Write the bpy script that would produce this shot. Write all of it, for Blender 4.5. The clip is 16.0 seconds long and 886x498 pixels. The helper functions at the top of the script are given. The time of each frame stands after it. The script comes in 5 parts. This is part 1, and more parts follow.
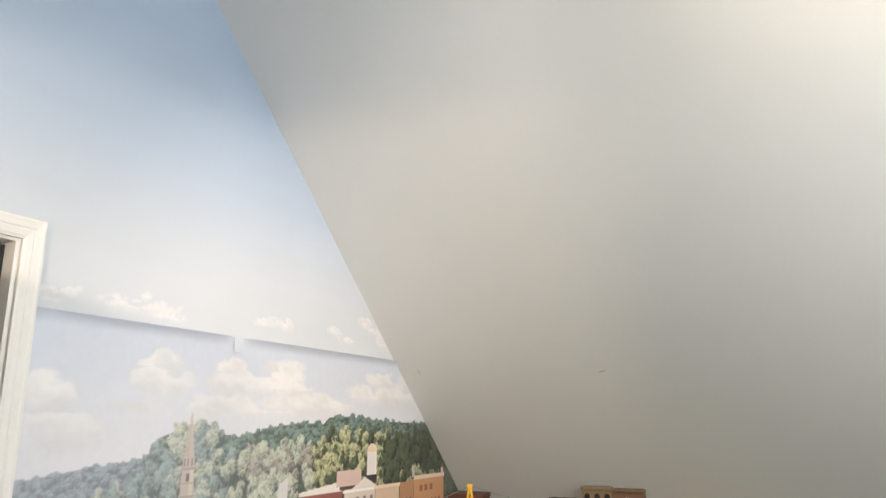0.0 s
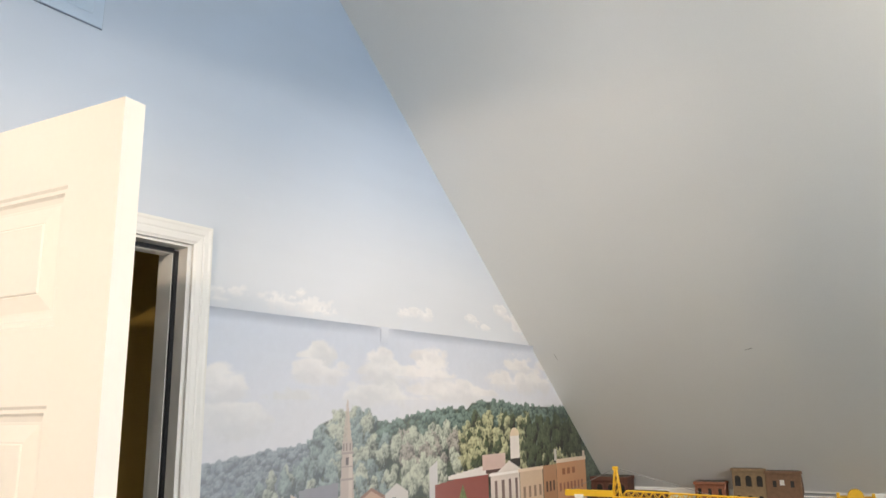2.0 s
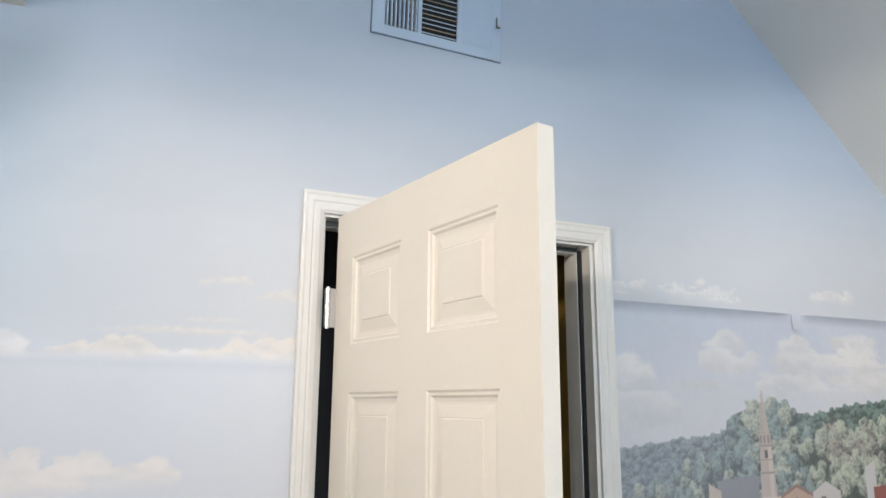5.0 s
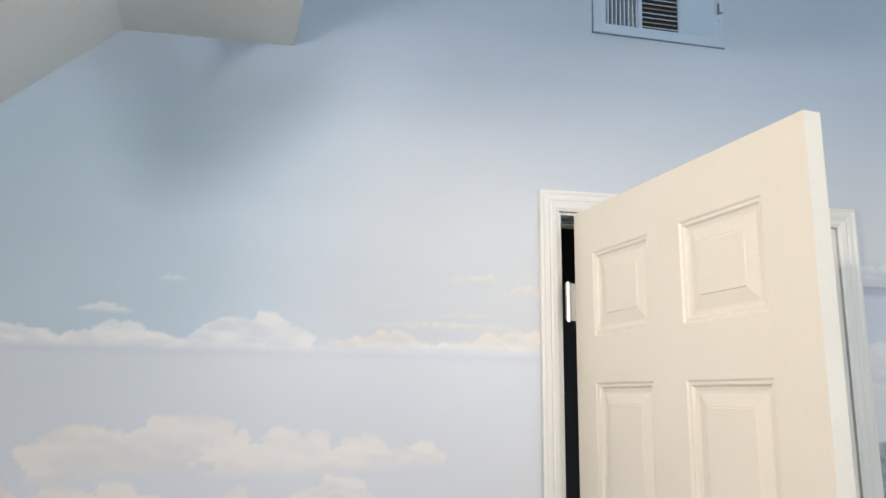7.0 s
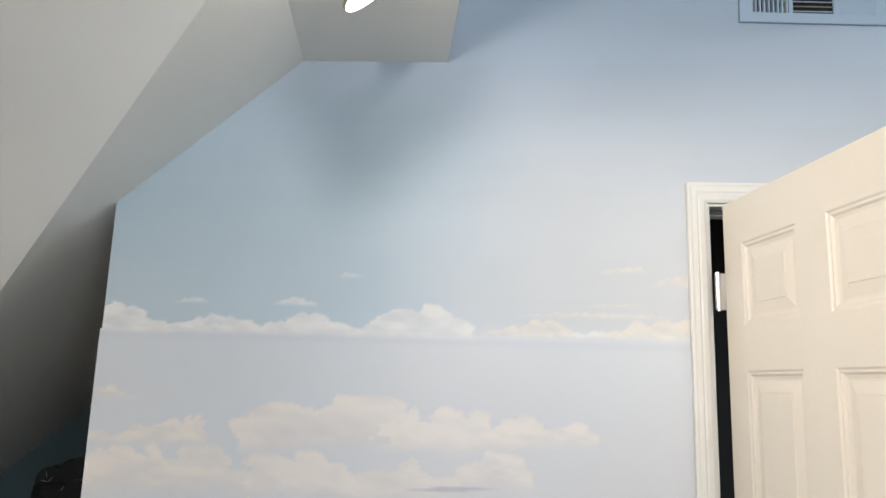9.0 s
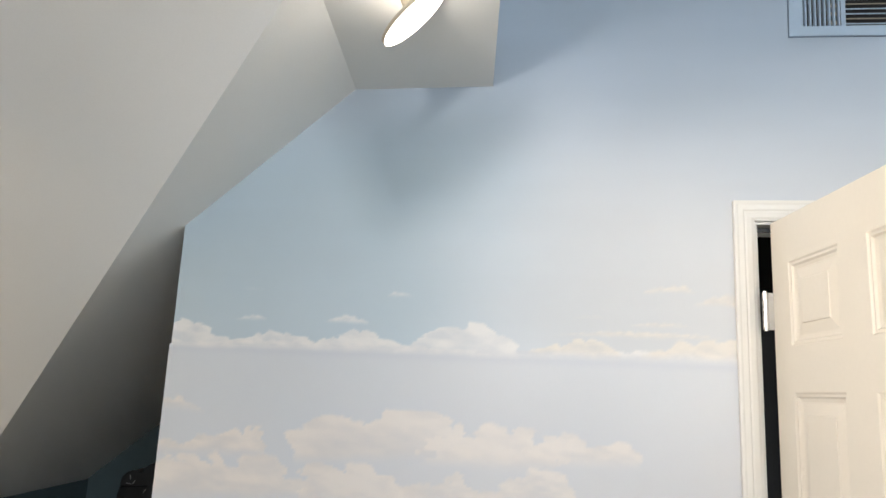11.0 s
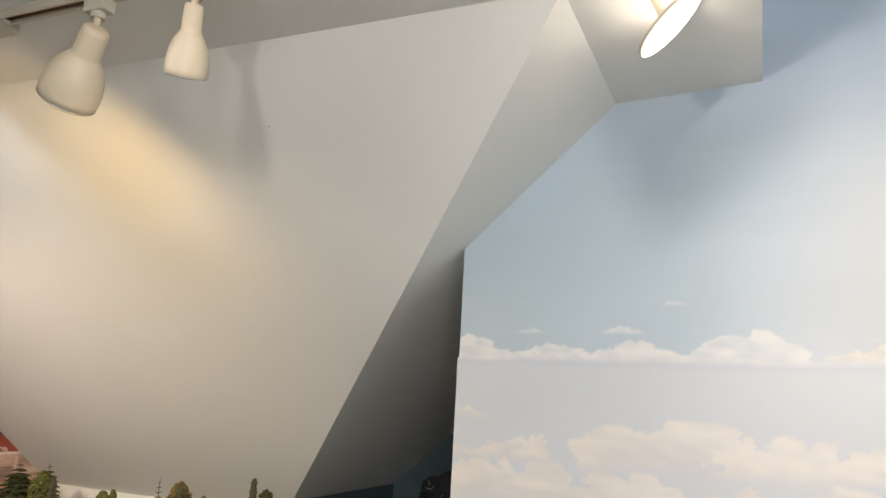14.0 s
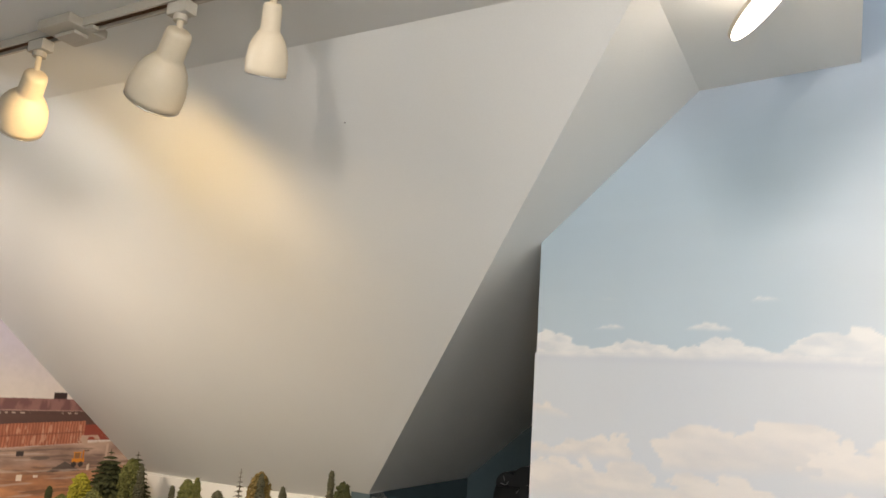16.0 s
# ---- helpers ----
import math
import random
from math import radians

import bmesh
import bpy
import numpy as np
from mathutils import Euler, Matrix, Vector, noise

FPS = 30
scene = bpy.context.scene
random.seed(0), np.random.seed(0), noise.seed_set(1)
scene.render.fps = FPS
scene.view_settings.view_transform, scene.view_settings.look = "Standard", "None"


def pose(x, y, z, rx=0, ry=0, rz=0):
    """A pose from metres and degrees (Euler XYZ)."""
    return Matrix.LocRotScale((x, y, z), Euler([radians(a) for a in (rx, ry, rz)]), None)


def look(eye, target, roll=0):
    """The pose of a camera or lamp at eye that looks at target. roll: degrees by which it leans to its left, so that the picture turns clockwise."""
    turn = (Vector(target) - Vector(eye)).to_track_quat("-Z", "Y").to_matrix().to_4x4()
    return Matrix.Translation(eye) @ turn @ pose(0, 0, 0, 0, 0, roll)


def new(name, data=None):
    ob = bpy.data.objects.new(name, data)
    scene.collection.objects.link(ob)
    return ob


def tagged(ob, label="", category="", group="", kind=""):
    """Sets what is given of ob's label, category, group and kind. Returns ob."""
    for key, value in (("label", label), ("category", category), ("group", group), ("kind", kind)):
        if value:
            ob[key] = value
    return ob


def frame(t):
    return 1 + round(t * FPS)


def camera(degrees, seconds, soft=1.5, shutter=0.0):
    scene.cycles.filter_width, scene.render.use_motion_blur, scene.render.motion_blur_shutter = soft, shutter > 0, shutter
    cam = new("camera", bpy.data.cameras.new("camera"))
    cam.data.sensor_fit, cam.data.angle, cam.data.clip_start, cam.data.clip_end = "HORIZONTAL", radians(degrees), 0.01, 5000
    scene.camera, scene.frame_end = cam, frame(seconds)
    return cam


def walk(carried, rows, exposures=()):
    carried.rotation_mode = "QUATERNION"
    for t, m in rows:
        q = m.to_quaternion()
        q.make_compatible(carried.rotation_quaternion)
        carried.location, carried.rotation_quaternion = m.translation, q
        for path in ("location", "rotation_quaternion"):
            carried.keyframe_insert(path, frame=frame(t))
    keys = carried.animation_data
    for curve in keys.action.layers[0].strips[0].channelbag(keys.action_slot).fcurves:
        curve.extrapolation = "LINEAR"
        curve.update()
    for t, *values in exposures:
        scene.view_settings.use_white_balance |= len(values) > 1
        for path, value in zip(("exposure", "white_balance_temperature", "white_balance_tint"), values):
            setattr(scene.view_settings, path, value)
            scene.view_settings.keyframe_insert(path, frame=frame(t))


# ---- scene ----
cam = camera(62.4, 16.0)
PATH = [
    (0, (0.458, 0.06, 1.633), (2.201, 0.926, 2.097), 0.1),
    (0.5, (0.465, 0.029, 1.626), (2.186, 0.94, 2.08), -0.1),
    (1, (0.465, 0.019, 1.619), (2.154, 0.995, 2.058), -0.3),
    (1.5, (0.45, 0.04, 1.622), (2.095, 1.093, 2.054), -0.7),
    (2, (0.399, 0.093, 1.62), (1.982, 1.234, 2.056), -1.1),
    (2.5, (0.374, 0.12, 1.62), (1.891, 1.345, 2.066), -1.3),
    (3, (0.365, 0.106, 1.617), (1.723, 1.505, 2.062), -0.3),
    (3.5, (0.354, 0.079, 1.614), (1.537, 1.629, 2.059), -0.0),
    (4, (0.351, 0.068, 1.614), (1.41, 1.705, 2.06), 0.3),
    (4.5, (0.349, 0.059, 1.612), (1.284, 1.772, 2.051), 0.5),
    (5, (0.325, 0.052, 1.61), (1.121, 1.837, 2.031), 0.4),
    (5.2, (0.295, 0.062, 1.611), (1.05, 1.867, 2.026), 0.3),
    (7.3, (0.162, -0.002, 1.597), (0.397, 1.945, 1.99), 1.1),
    (7.5, (0.19, -0.024, 1.598), (0.349, 1.932, 1.983), 1.3),
    (8, (0.229, -0.062, 1.587), (0.259, 1.901, 1.968), 1.9),
    (8.5, (0.222, -0.093, 1.586), (0.164, 1.871, 1.961), 1.9),
    (9, (0.181, -0.12, 1.583), (0.08, 1.843, 1.952), 1.7),
    (11.5, (0.288, -0.192, 1.603), (-0.094, 1.731, 1.998), 2.3),
    (12, (0.263, -0.212, 1.604), (-0.2, 1.692, 2.004), 1.8),
    (12.5, (0.311, -0.212, 1.595), (-0.311, 1.645, 2.004), 2.3),
    (13, (0.31, -0.221, 1.573), (-0.442, 1.584, 1.995), 2.4),
    (13.5, (0.297, -0.22, 1.577), (-0.587, 1.526, 1.99), 2.8),
    (14, (0.295, -0.229, 1.572), (-0.705, 1.455, 1.977), 3.3),
    (14.5, (0.289, -0.228, 1.573), (-0.781, 1.414, 1.969), 3.7),
    (15, (0.28, -0.226, 1.574), (-0.834, 1.389, 1.962), 3.9),
    (15.5, (0.274, -0.224, 1.575), (-0.868, 1.373, 1.958), 4.0),
    (16, (0.263, -0.223, 1.58), (-0.894, 1.365, 1.955), 3.9),
]
walk(cam, [(t, look(eye, target, roll)) for t, eye, target, roll in PATH],
     exposures=[(0, 0.38, 7400, 17), (1.5, 0.30, 7500, 18), (2.0, 0.20, 7250, 17), (2.5, 0.11, 6850, 16), (3.0, 0.04, 6550, 15), (3.5, -0.04, 6500, 15), (5.0, -0.12, 6600, 15), (7.5, -0.13, 6750, 14),
                (9.0, -0.10, 6850, 14), (12.5, 0.02, 7150, 15), (14.0, 0.10, 7400, 16), (16.0, 0.13, 7450, 16)])

# ---------------------------------------------------------------- world and light
world = bpy.data.worlds.new("world")
scene.world = world
world.use_nodes = True
world.node_tree.nodes["Background"].inputs[0].default_value = (0.5, 0.55, 0.6, 1)
world.node_tree.nodes["Background"].inputs[1].default_value = 0.05

WARM, NEUTRAL = (1.0, 0.80, 0.47), (1.0, 0.94, 0.84)


def spot(name, at, aim, watts, colour, degrees, blend=0.6, radius=0.04):
    data = bpy.data.lights.new(name, "SPOT")
    data.energy, data.color, data.spot_size, data.spot_blend, data.shadow_soft_size = watts, colour, radians(degrees), blend, radius
    ob = new(name, data)
    ob.matrix_world = look(at, aim)
    return ob


FLAT_Z, HIGH_Z = 2.43, 3.26  # heights of the low and the high ceiling
TURN = 7.0  # the roof is turned against the gable wall by this many degrees
UX, UY = math.cos(radians(TURN)), math.sin(radians(TURN))


def rp(p, q, z):
    """Roof axes (p across the passage, q along it) to the world."""
    return Vector((p * UX - q * UY, p * UY + q * UX, z))


GIMBAL = Vector((-0.031, 1.194, 2.365))
GIMBAL_WAY = Vector((0.66, 0.24, -0.72)).normalized()
TRACK_Q, TRACK_Q2, TRACK_Q3 = 0.795, 0.10, -1.25
# place of the adapter under the track, way the mouth faces, width and length, stem, watts, colour, cone, blend
WEST_HEADS = [
    (rp(-1.600, TRACK_Q, 2.395), Vector((-0.80, 0.20, -0.58)), (0.90, 0.92), 0.092, 11, (0.78, 0.90, 1.0), 166, 1.0),
    (rp(-1.075, TRACK_Q, 2.395), Vector((-0.69, 0.18, -0.70)), (0.92, 0.96), 0.071, 33, (1.0, 0.74, 0.38), 164, 1.0),
    (rp(-0.796, TRACK_Q, 2.395), Vector((-0.36, 0.30, -0.87)), (0.62, 0.76), 0.060, 8, WARM, 146, 1.0),
]
# heads out of view, added to light the slope, murals and door
UNSEEN_HEADS = [
    (rp(-2.65, TRACK_Q2, 2.395), Vector((-0.75, 1.45, -0.70)), (1.0, 1.0), 0.074, 40, NEUTRAL, 96, 1.0),
    (rp(-2.40, TRACK_Q2, 2.395), Vector((0.00, 2.30, -1.75)), (1.0, 1.0), 0.074, 84, (1.0, 0.88, 0.70), 78, 0.95),
    (rp(-1.15, TRACK_Q2, 2.395), Vector((3.10, 1.45, -0.58)), (1.0, 1.0), 0.074, 100, (1.0, 0.89, 0.74), 54, 0.9),
    (rp(-1.78, TRACK_Q2, 2.395), Vector((2.70, 1.50, -0.75)), (1.0, 1.0), 0.074, 34, (0.93, 0.97, 1.0), 50, 0.9),
    # placed out of view so that its shade shadows the gable wall
    (rp(0.130, TRACK_Q2, 2.395), Vector((-0.92, -0.10, -0.40)), (1.0, 1.0), 0.100, 20, NEUTRAL, 150, 1.0),
    # added wall washer that throws this shadow
    (rp(-0.030, TRACK_Q3, 2.395), Vector((-0.10, 1.0, -0.30)), (1.0, 1.0), 0.080, 88, (0.98, 0.97, 0.94), 86, 1.0),
]
HEADS = WEST_HEADS + UNSEEN_HEADS
# added recessed lights in the high ceiling, out of view: place, aim, watts, colour, cone
ADDED_CANS = [(Vector((1.72, -0.45, 3.24)), Vector((2.55, -0.25, 2.4)), 40, (1.0, 0.80, 0.47), 120), (Vector((1.55, 0.15, 3.24)), Vector((2.75, 1.70, 1.45)), 74, (1.0, 0.96, 0.90), 62)]
# added fill lamps, out of view: place on the ceiling, drop, watts, colour
FILL_DOMES = [(rp(1.30, -2.00, HIGH_Z), 0.48, 96, (0.80, 0.91, 1.0))]
spot("gimbal_light", GIMBAL + GIMBAL_WAY * 0.06, GIMBAL + GIMBAL_WAY, 3, NEUTRAL, 118, 0.9, 0.05)
for place, aim, watts, colour, cone in ADDED_CANS:
    spot("added_can_light", place - Vector((0, 0, 0.02)), aim, watts, colour, cone, 1.0, 0.06)
for place, drop, watts, colour in FILL_DOMES:
    data = bpy.data.lights.new("fill_dome_light", "POINT")
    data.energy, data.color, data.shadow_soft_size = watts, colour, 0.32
    new("fill_dome_light", data).matrix_world = Matrix.Translation(place - Vector((0, 0, drop + 0.46)))

# ---------------------------------------------------------------- materials


def lin(r, g, b):
    return tuple((c / 12.92 if c <= 0.04045 else ((c + 0.055) / 1.055) ** 2.4) for c in (r / 255, g / 255, b / 255))


def mat(name, colour, rough=0.6, metal=0.0, vary=0.06, scale=6.0, fine=120.0, bump=0.08, attr="", emit=0.0, obvary=0.0, spec=0.5):
    m = bpy.data.materials.new(name)
    m.use_nodes = True
    nt = m.node_tree
    bsdf = nt.nodes["Principled BSDF"]
    bsdf.inputs["Roughness"].default_value, bsdf.inputs["Metallic"].default_value = rough, metal
    bsdf.inputs["Specular IOR Level"].default_value = spec
    tex = nt.nodes.new("ShaderNodeTexCoord")
    big = nt.nodes.new("ShaderNodeTexNoise")
    big.inputs["Scale"].default_value, big.inputs["Detail"].default_value = scale, 5
    small = nt.nodes.new("ShaderNodeTexNoise")
    small.inputs["Scale"].default_value, small.inputs["Detail"].default_value = fine, 3
    for n in (big, small):
        nt.links.new(tex.outputs["Object"], n.inputs["Vector"])
    ramp = nt.nodes.new("ShaderNodeMapRange")
    ramp.inputs["From Min"].default_value, ramp.inputs["From Max"].default_value = 0.25, 0.75
    ramp.inputs["To Min"].default_value, ramp.inputs["To Max"].default_value = 1 - vary, 1 + vary
    nt.links.new(big.outputs["Fac"], ramp.inputs["Value"])
    ramp2 = nt.nodes.new("ShaderNodeMapRange")
    ramp2.inputs["From Min"].default_value, ramp2.inputs["From Max"].default_value = 0.25, 0.75
    ramp2.inputs["To Min"].default_value, ramp2.inputs["To Max"].default_value = 1 - vary * 0.5, 1 + vary * 0.5
    nt.links.new(small.outputs["Fac"], ramp2.inputs["Value"])
    mul = nt.nodes.new("ShaderNodeMath")
    mul.operation = "MULTIPLY"
    nt.links.new(ramp.outputs[0], mul.inputs[0])
    nt.links.new(ramp2.outputs[0], mul.inputs[1])
    last = mul.outputs[0]
    if obvary:
        info = nt.nodes.new("ShaderNodeObjectInfo")
        r3 = nt.nodes.new("ShaderNodeMapRange")
        r3.inputs["To Min"].default_value, r3.inputs["To Max"].default_value = 1 - obvary, 1 + obvary
        nt.links.new(info.outputs["Random"], r3.inputs["Value"])
        mul2 = nt.nodes.new("ShaderNodeMath")
        mul2.operation = "MULTIPLY"
        nt.links.new(last, mul2.inputs[0])
        nt.links.new(r3.outputs[0], mul2.inputs[1])
        last = mul2.outputs[0]
    vm = nt.nodes.new("ShaderNodeVectorMath")
    vm.operation = "SCALE"
    if attr:
        at = nt.nodes.new("ShaderNodeAttribute")
        at.attribute_name = attr
        nt.links.new(at.outputs["Color"], vm.inputs[0])
    else:
        vm.inputs[0].default_value = colour[:3]
    nt.links.new(last, vm.inputs["Scale"])
    nt.links.new(vm.outputs[0], bsdf.inputs["Base Color"])
    if bump:
        b = nt.nodes.new("ShaderNodeBump")
        b.inputs["Strength"].default_value, b.inputs["Distance"].default_value = bump, 0.002
        nt.links.new(small.outputs["Fac"], b.inputs["Height"])
        nt.links.new(b.outputs[0], bsdf.inputs["Normal"])
    if emit:
        bsdf.inputs["Emission Color"].default_value = (*colour[:3], 1)
        bsdf.inputs["Emission Strength"].default_value = emit
    return m


CEIL = mat("ceiling_paint", (0.775, 0.78, 0.76), 0.75, vary=0.03, scale=1.1, fine=260, bump=0.12)
PAINTED = mat("mural_paint", (0.6, 0.7, 0.8), 0.7, vary=0.015, scale=3, fine=300, bump=0.06, attr="paint")
PRINT = mat("mural_print", (0.6, 0.7, 0.8), 0.42, vary=0.012, scale=2, fine=200, bump=0.03, attr="paint")
WALL_PLAIN = mat("wall_paint", (0.62, 0.68, 0.74), 0.7, vary=0.03)
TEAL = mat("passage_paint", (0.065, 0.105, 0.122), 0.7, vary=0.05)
HALL_PAINT = mat("hall_paint", (0.50, 0.33, 0.08), 0.6, vary=0.05)
TRIM = mat("trim_paint", (0.80, 0.78, 0.73), 0.38, vary=0.02, scale=8, fine=60, bump=0.05)
DOOR = mat("door_paint", (0.79, 0.74, 0.65), 0.40, vary=0.02, scale=5, fine=90, bump=0.06)
STEEL = mat("hinge_steel", (0.55, 0.55, 0.55), 0.28, metal=1.0, vary=0.05, bump=0.02)
VENT = mat("vent_enamel", (0.42, 0.54, 0.67), 0.4, vary=0.03, bump=0.03)
RIM = mat("vent_edge", (0.17, 0.22, 0.29), 0.5)
# near-black that stands in for unlit depth and darkens the passage floor
DARK = mat("shade_black", (0.02, 0.02, 0.022), 0.8, vary=0.2)
DUCT = mat("duct_blade", (0.30, 0.27, 0.22), 0.5, vary=0.15)
LAMP = mat("lamp_enamel", (0.64, 0.56, 0.43), 0.45, vary=0.03, scale=20, fine=200, bump=0.05)
TRACK = mat("track_enamel", (0.50, 0.47, 0.41), 0.4, vary=0.04, bump=0.03)
COPPER = mat("track_conductor", (0.30, 0.17, 0.10), 0.35, metal=0.8)
GLOW = mat("lamp_glow", (1.0, 0.95, 0.86), 0.4, vary=0.0, bump=0, emit=9.0)
BULB = mat("bulb_glow", (1.0, 0.86, 0.66), 0.4, vary=0.0, bump=0, emit=6.0)
FLOOR = mat("floor_carpet", (0.36, 0.37, 0.38), 0.9, vary=0.15, bump=0.3)
BOARD = mat("backdrop_white", (0.80, 0.80, 0.78), 0.6, vary=0.03)
WOOD = mat("bench_plywood", (0.38, 0.27, 0.16), 0.6, vary=0.15, scale=4)
TURF = mat("layout_turf", (0.085, 0.080, 0.045), 0.95, vary=0.4, scale=30, fine=400, bump=0.6)
YELLOW = mat("crane_yellow", (0.80, 0.47, 0.03), 0.4, vary=0.06, scale=40)
GREY_WIRE = mat("crane_cable", (0.30, 0.30, 0.30), 0.5)
BLACK = mat("black_plastic", (0.012, 0.013, 0.015), 0.35, vary=0.2)
GREYPL = mat("grey_plastic", (0.25, 0.26, 0.27), 0.4, vary=0.1)

# ---------------------------------------------------------------- mesh helpers


def mesh_of(name, verts, faces, material, smooth=False):
    me = bpy.data.meshes.new(name)
    me.from_pydata([tuple(v) for v in verts], [], faces)
    me.update()
    me.materials.append(material)
    if smooth:
        for f in me.polygons:
            f.use_smooth = True
    return me


def place(name, me, parent=None, label="", m=None):
    ob = new(name, me)
    if parent is not None:
        ob.parent = parent
    if m is not None:
        ob.matrix_basis = m
    if label:
        ob["label"] = label
    return ob


def finish(bm, name, material, bevel=0.0, smooth=False):
    if bevel:
        bmesh.ops.bevel(bm, geom=list(bm.edges), offset=bevel, segments=2, profile=0.6, affect="EDGES", clamp_overlap=True)
    bmesh.ops.recalc_face_normals(bm, faces=list(bm.faces))
    me = bpy.data.meshes.new(name)
    bm.to_mesh(me)
    bm.free()
    me.materials.append(material)
    if smooth:
        for f in me.polygons:
            f.use_smooth = True
    return me


def part(name, bm, material, parent, label="", bevel=0.0, smooth=False, m=None):
    return place(name, finish(bm, name, material, bevel, smooth), parent, label, m)


def add_box(bm, lo, hi, m=None):
    lo, hi = Vector(lo), Vector(hi)
    c, s = (lo + hi) / 2, hi - lo
    mm = Matrix.Translation(c) @ Matrix.Diagonal((*s, 1))
    bmesh.ops.create_cube(bm, size=1, matrix=(m @ mm) if m is not None else mm)
    return bm


def box(lo, hi, m=None):
    return add_box(bmesh.new(), lo, hi, m)


def add_cyl(bm, a, b, r, r2=None, seg=12):
    a, b = Vector(a), Vector(b)
    d = b - a
    m = Matrix.Translation((a + b) / 2) @ d.to_track_quat("Z", "Y").to_matrix().to_4x4()
    bmesh.ops.create_cone(bm, cap_ends=True, segments=seg, radius1=r, radius2=r if r2 is None else r2, depth=d.length, matrix=m)
    return bm


def lathe(profile, seg=32):
    """A turned shape about z from (radius, height) pairs."""
    bm = bmesh.new()
    rings = []
    for r, z in profile:
        rings.append([bm.verts.new((r * math.cos(2 * math.pi * i / seg), r * math.sin(2 * math.pi * i / seg), z)) for i in range(seg)])
    for a, b in zip(rings, rings[1:]):
        for i in range(seg):
            bm.faces.new((a[i], a[(i + 1) % seg], b[(i + 1) % seg], b[i]))
    return bm


def slab(name, corners, thick, material, label, way=None):
    """A flat polygon with thickness, pushed along way (or straight up)."""
    way = Vector(way) if way is not None else Vector((0, 0, 1))
    n = len(corners)
    verts = [Vector(c) for c in corners] + [Vector(c) + way * thick for c in corners]
    faces = [tuple(range(n)), tuple(range(2 * n - 1, n - 1, -1))]
    faces += [(i, (i + 1) % n, n + (i + 1) % n, n + i) for i in range(n)]
    bm = bmesh.new()
    vs = [bm.verts.new(v) for v in verts]
    for f in faces:
        bm.faces.new([vs[i] for i in f])
    ob = place(name, finish(bm, name, material))
    return tagged(ob, label, kind="structure")


def thing(name, label, category, group=""):
    return tagged(new(name), label, category, group)


# ---------------------------------------------------------------- the room's shell
WALL_Y = 1.70
FLAT, HIGH = FLAT_Z, HIGH_Z


def s2(p):
    return 2.027 + 0.856 * (p + 0.564)


def s1(q):
    return 3.403 - 0.886 * q


def sr(p):
    return 3.0 - 0.913 * (p - 2.247)


P_FOLD, Q_FOLD, P_EDGE = -0.093, 1.098, 0.2915
P_KNEE, Q_KNEE, P_RIGHT = -1.64, 2.68, 4.62
Q_END, Q_BACK = 3.58, -2.6

slab("floor", [(-4.2, -3.4, 0), (5.4, -3.4, 0), (5.4, 4.4, 0), (-4.2, 4.4, 0)], -0.1, FLOOR, "light grey carpet floor of the attic room")
slab("ceiling_slope_west", [rp(-4.2, Q_FOLD, s1(Q_FOLD)), rp(P_FOLD, Q_FOLD, s1(Q_FOLD)), rp(P_KNEE, 2.593, s1(2.593)), rp(P_KNEE, Q_KNEE + 0.1, s1(Q_KNEE + 0.1)),
                            rp(-4.2, Q_KNEE + 0.1, s1(Q_KNEE + 0.1))], 0.1, CEIL, "smooth sloped attic ceiling painted warm grey-white")
slab("ceiling_slope_north", [rp(P_FOLD, Q_FOLD, FLAT), rp(P_KNEE, 2.593, s2(P_KNEE)), rp(P_KNEE - 0.1, 2.70, s2(P_KNEE - 0.1)), rp(P_KNEE - 0.1, Q_END + 0.1, s2(P_KNEE - 0.1)),
                             rp(P_FOLD, Q_END + 0.1, FLAT)], 0.1, CEIL, "sloped attic ceiling in grey-white paint beside the mural wall")
slab("ceiling_flat", [rp(-4.2, Q_BACK, FLAT), rp(P_EDGE, Q_BACK, FLAT), rp(P_EDGE, Q_END + 0.1, FLAT), rp(P_FOLD, Q_END + 0.1, FLAT), rp(P_FOLD, Q_FOLD, FLAT), rp(-4.2, Q_FOLD, FLAT)],
     0.12, CEIL, "low flat ceiling painted grey-white")
p_top = 2.247 - (HIGH - 3.0) / 0.913
slab("ceiling_high", [rp(P_EDGE - 0.1, Q_BACK, HIGH), rp(p_top, Q_BACK, HIGH), rp(p_top, 2.2, HIGH), rp(P_EDGE - 0.1, 2.2, HIGH)], 0.1, CEIL, "high flat ceiling in grey-white paint")
slab("ceiling_slope_east", [rp(p_top, Q_BACK, HIGH), rp(P_RIGHT, Q_BACK, sr(P_RIGHT)), rp(P_RIGHT, 1.9, sr(P_RIGHT)), rp(p_top, 2.2, HIGH)], 0.1, CEIL,
     "long sloped attic ceiling painted grey-white, lit warm from above")
slab("wall_step", [rp(P_EDGE, Q_BACK, FLAT + 0.004), rp(P_EDGE, 2.2, FLAT + 0.004), rp(P_EDGE, 2.2, HIGH), rp(P_EDGE, Q_BACK, HIGH)], 0.1, CEIL, "upright step between low and high ceiling",
     (-UX, -UY, 0))
slab("wall_east_knee", [rp(P_RIGHT - 0.3, Q_BACK, 0), rp(P_RIGHT - 0.3, 1.9, 0), rp(P_RIGHT - 0.3, 1.9, 1.25), rp(P_RIGHT - 0.3, Q_BACK, 1.25)], 0.1, CEIL, "low knee wall under the eaves", (1, 0, 0))
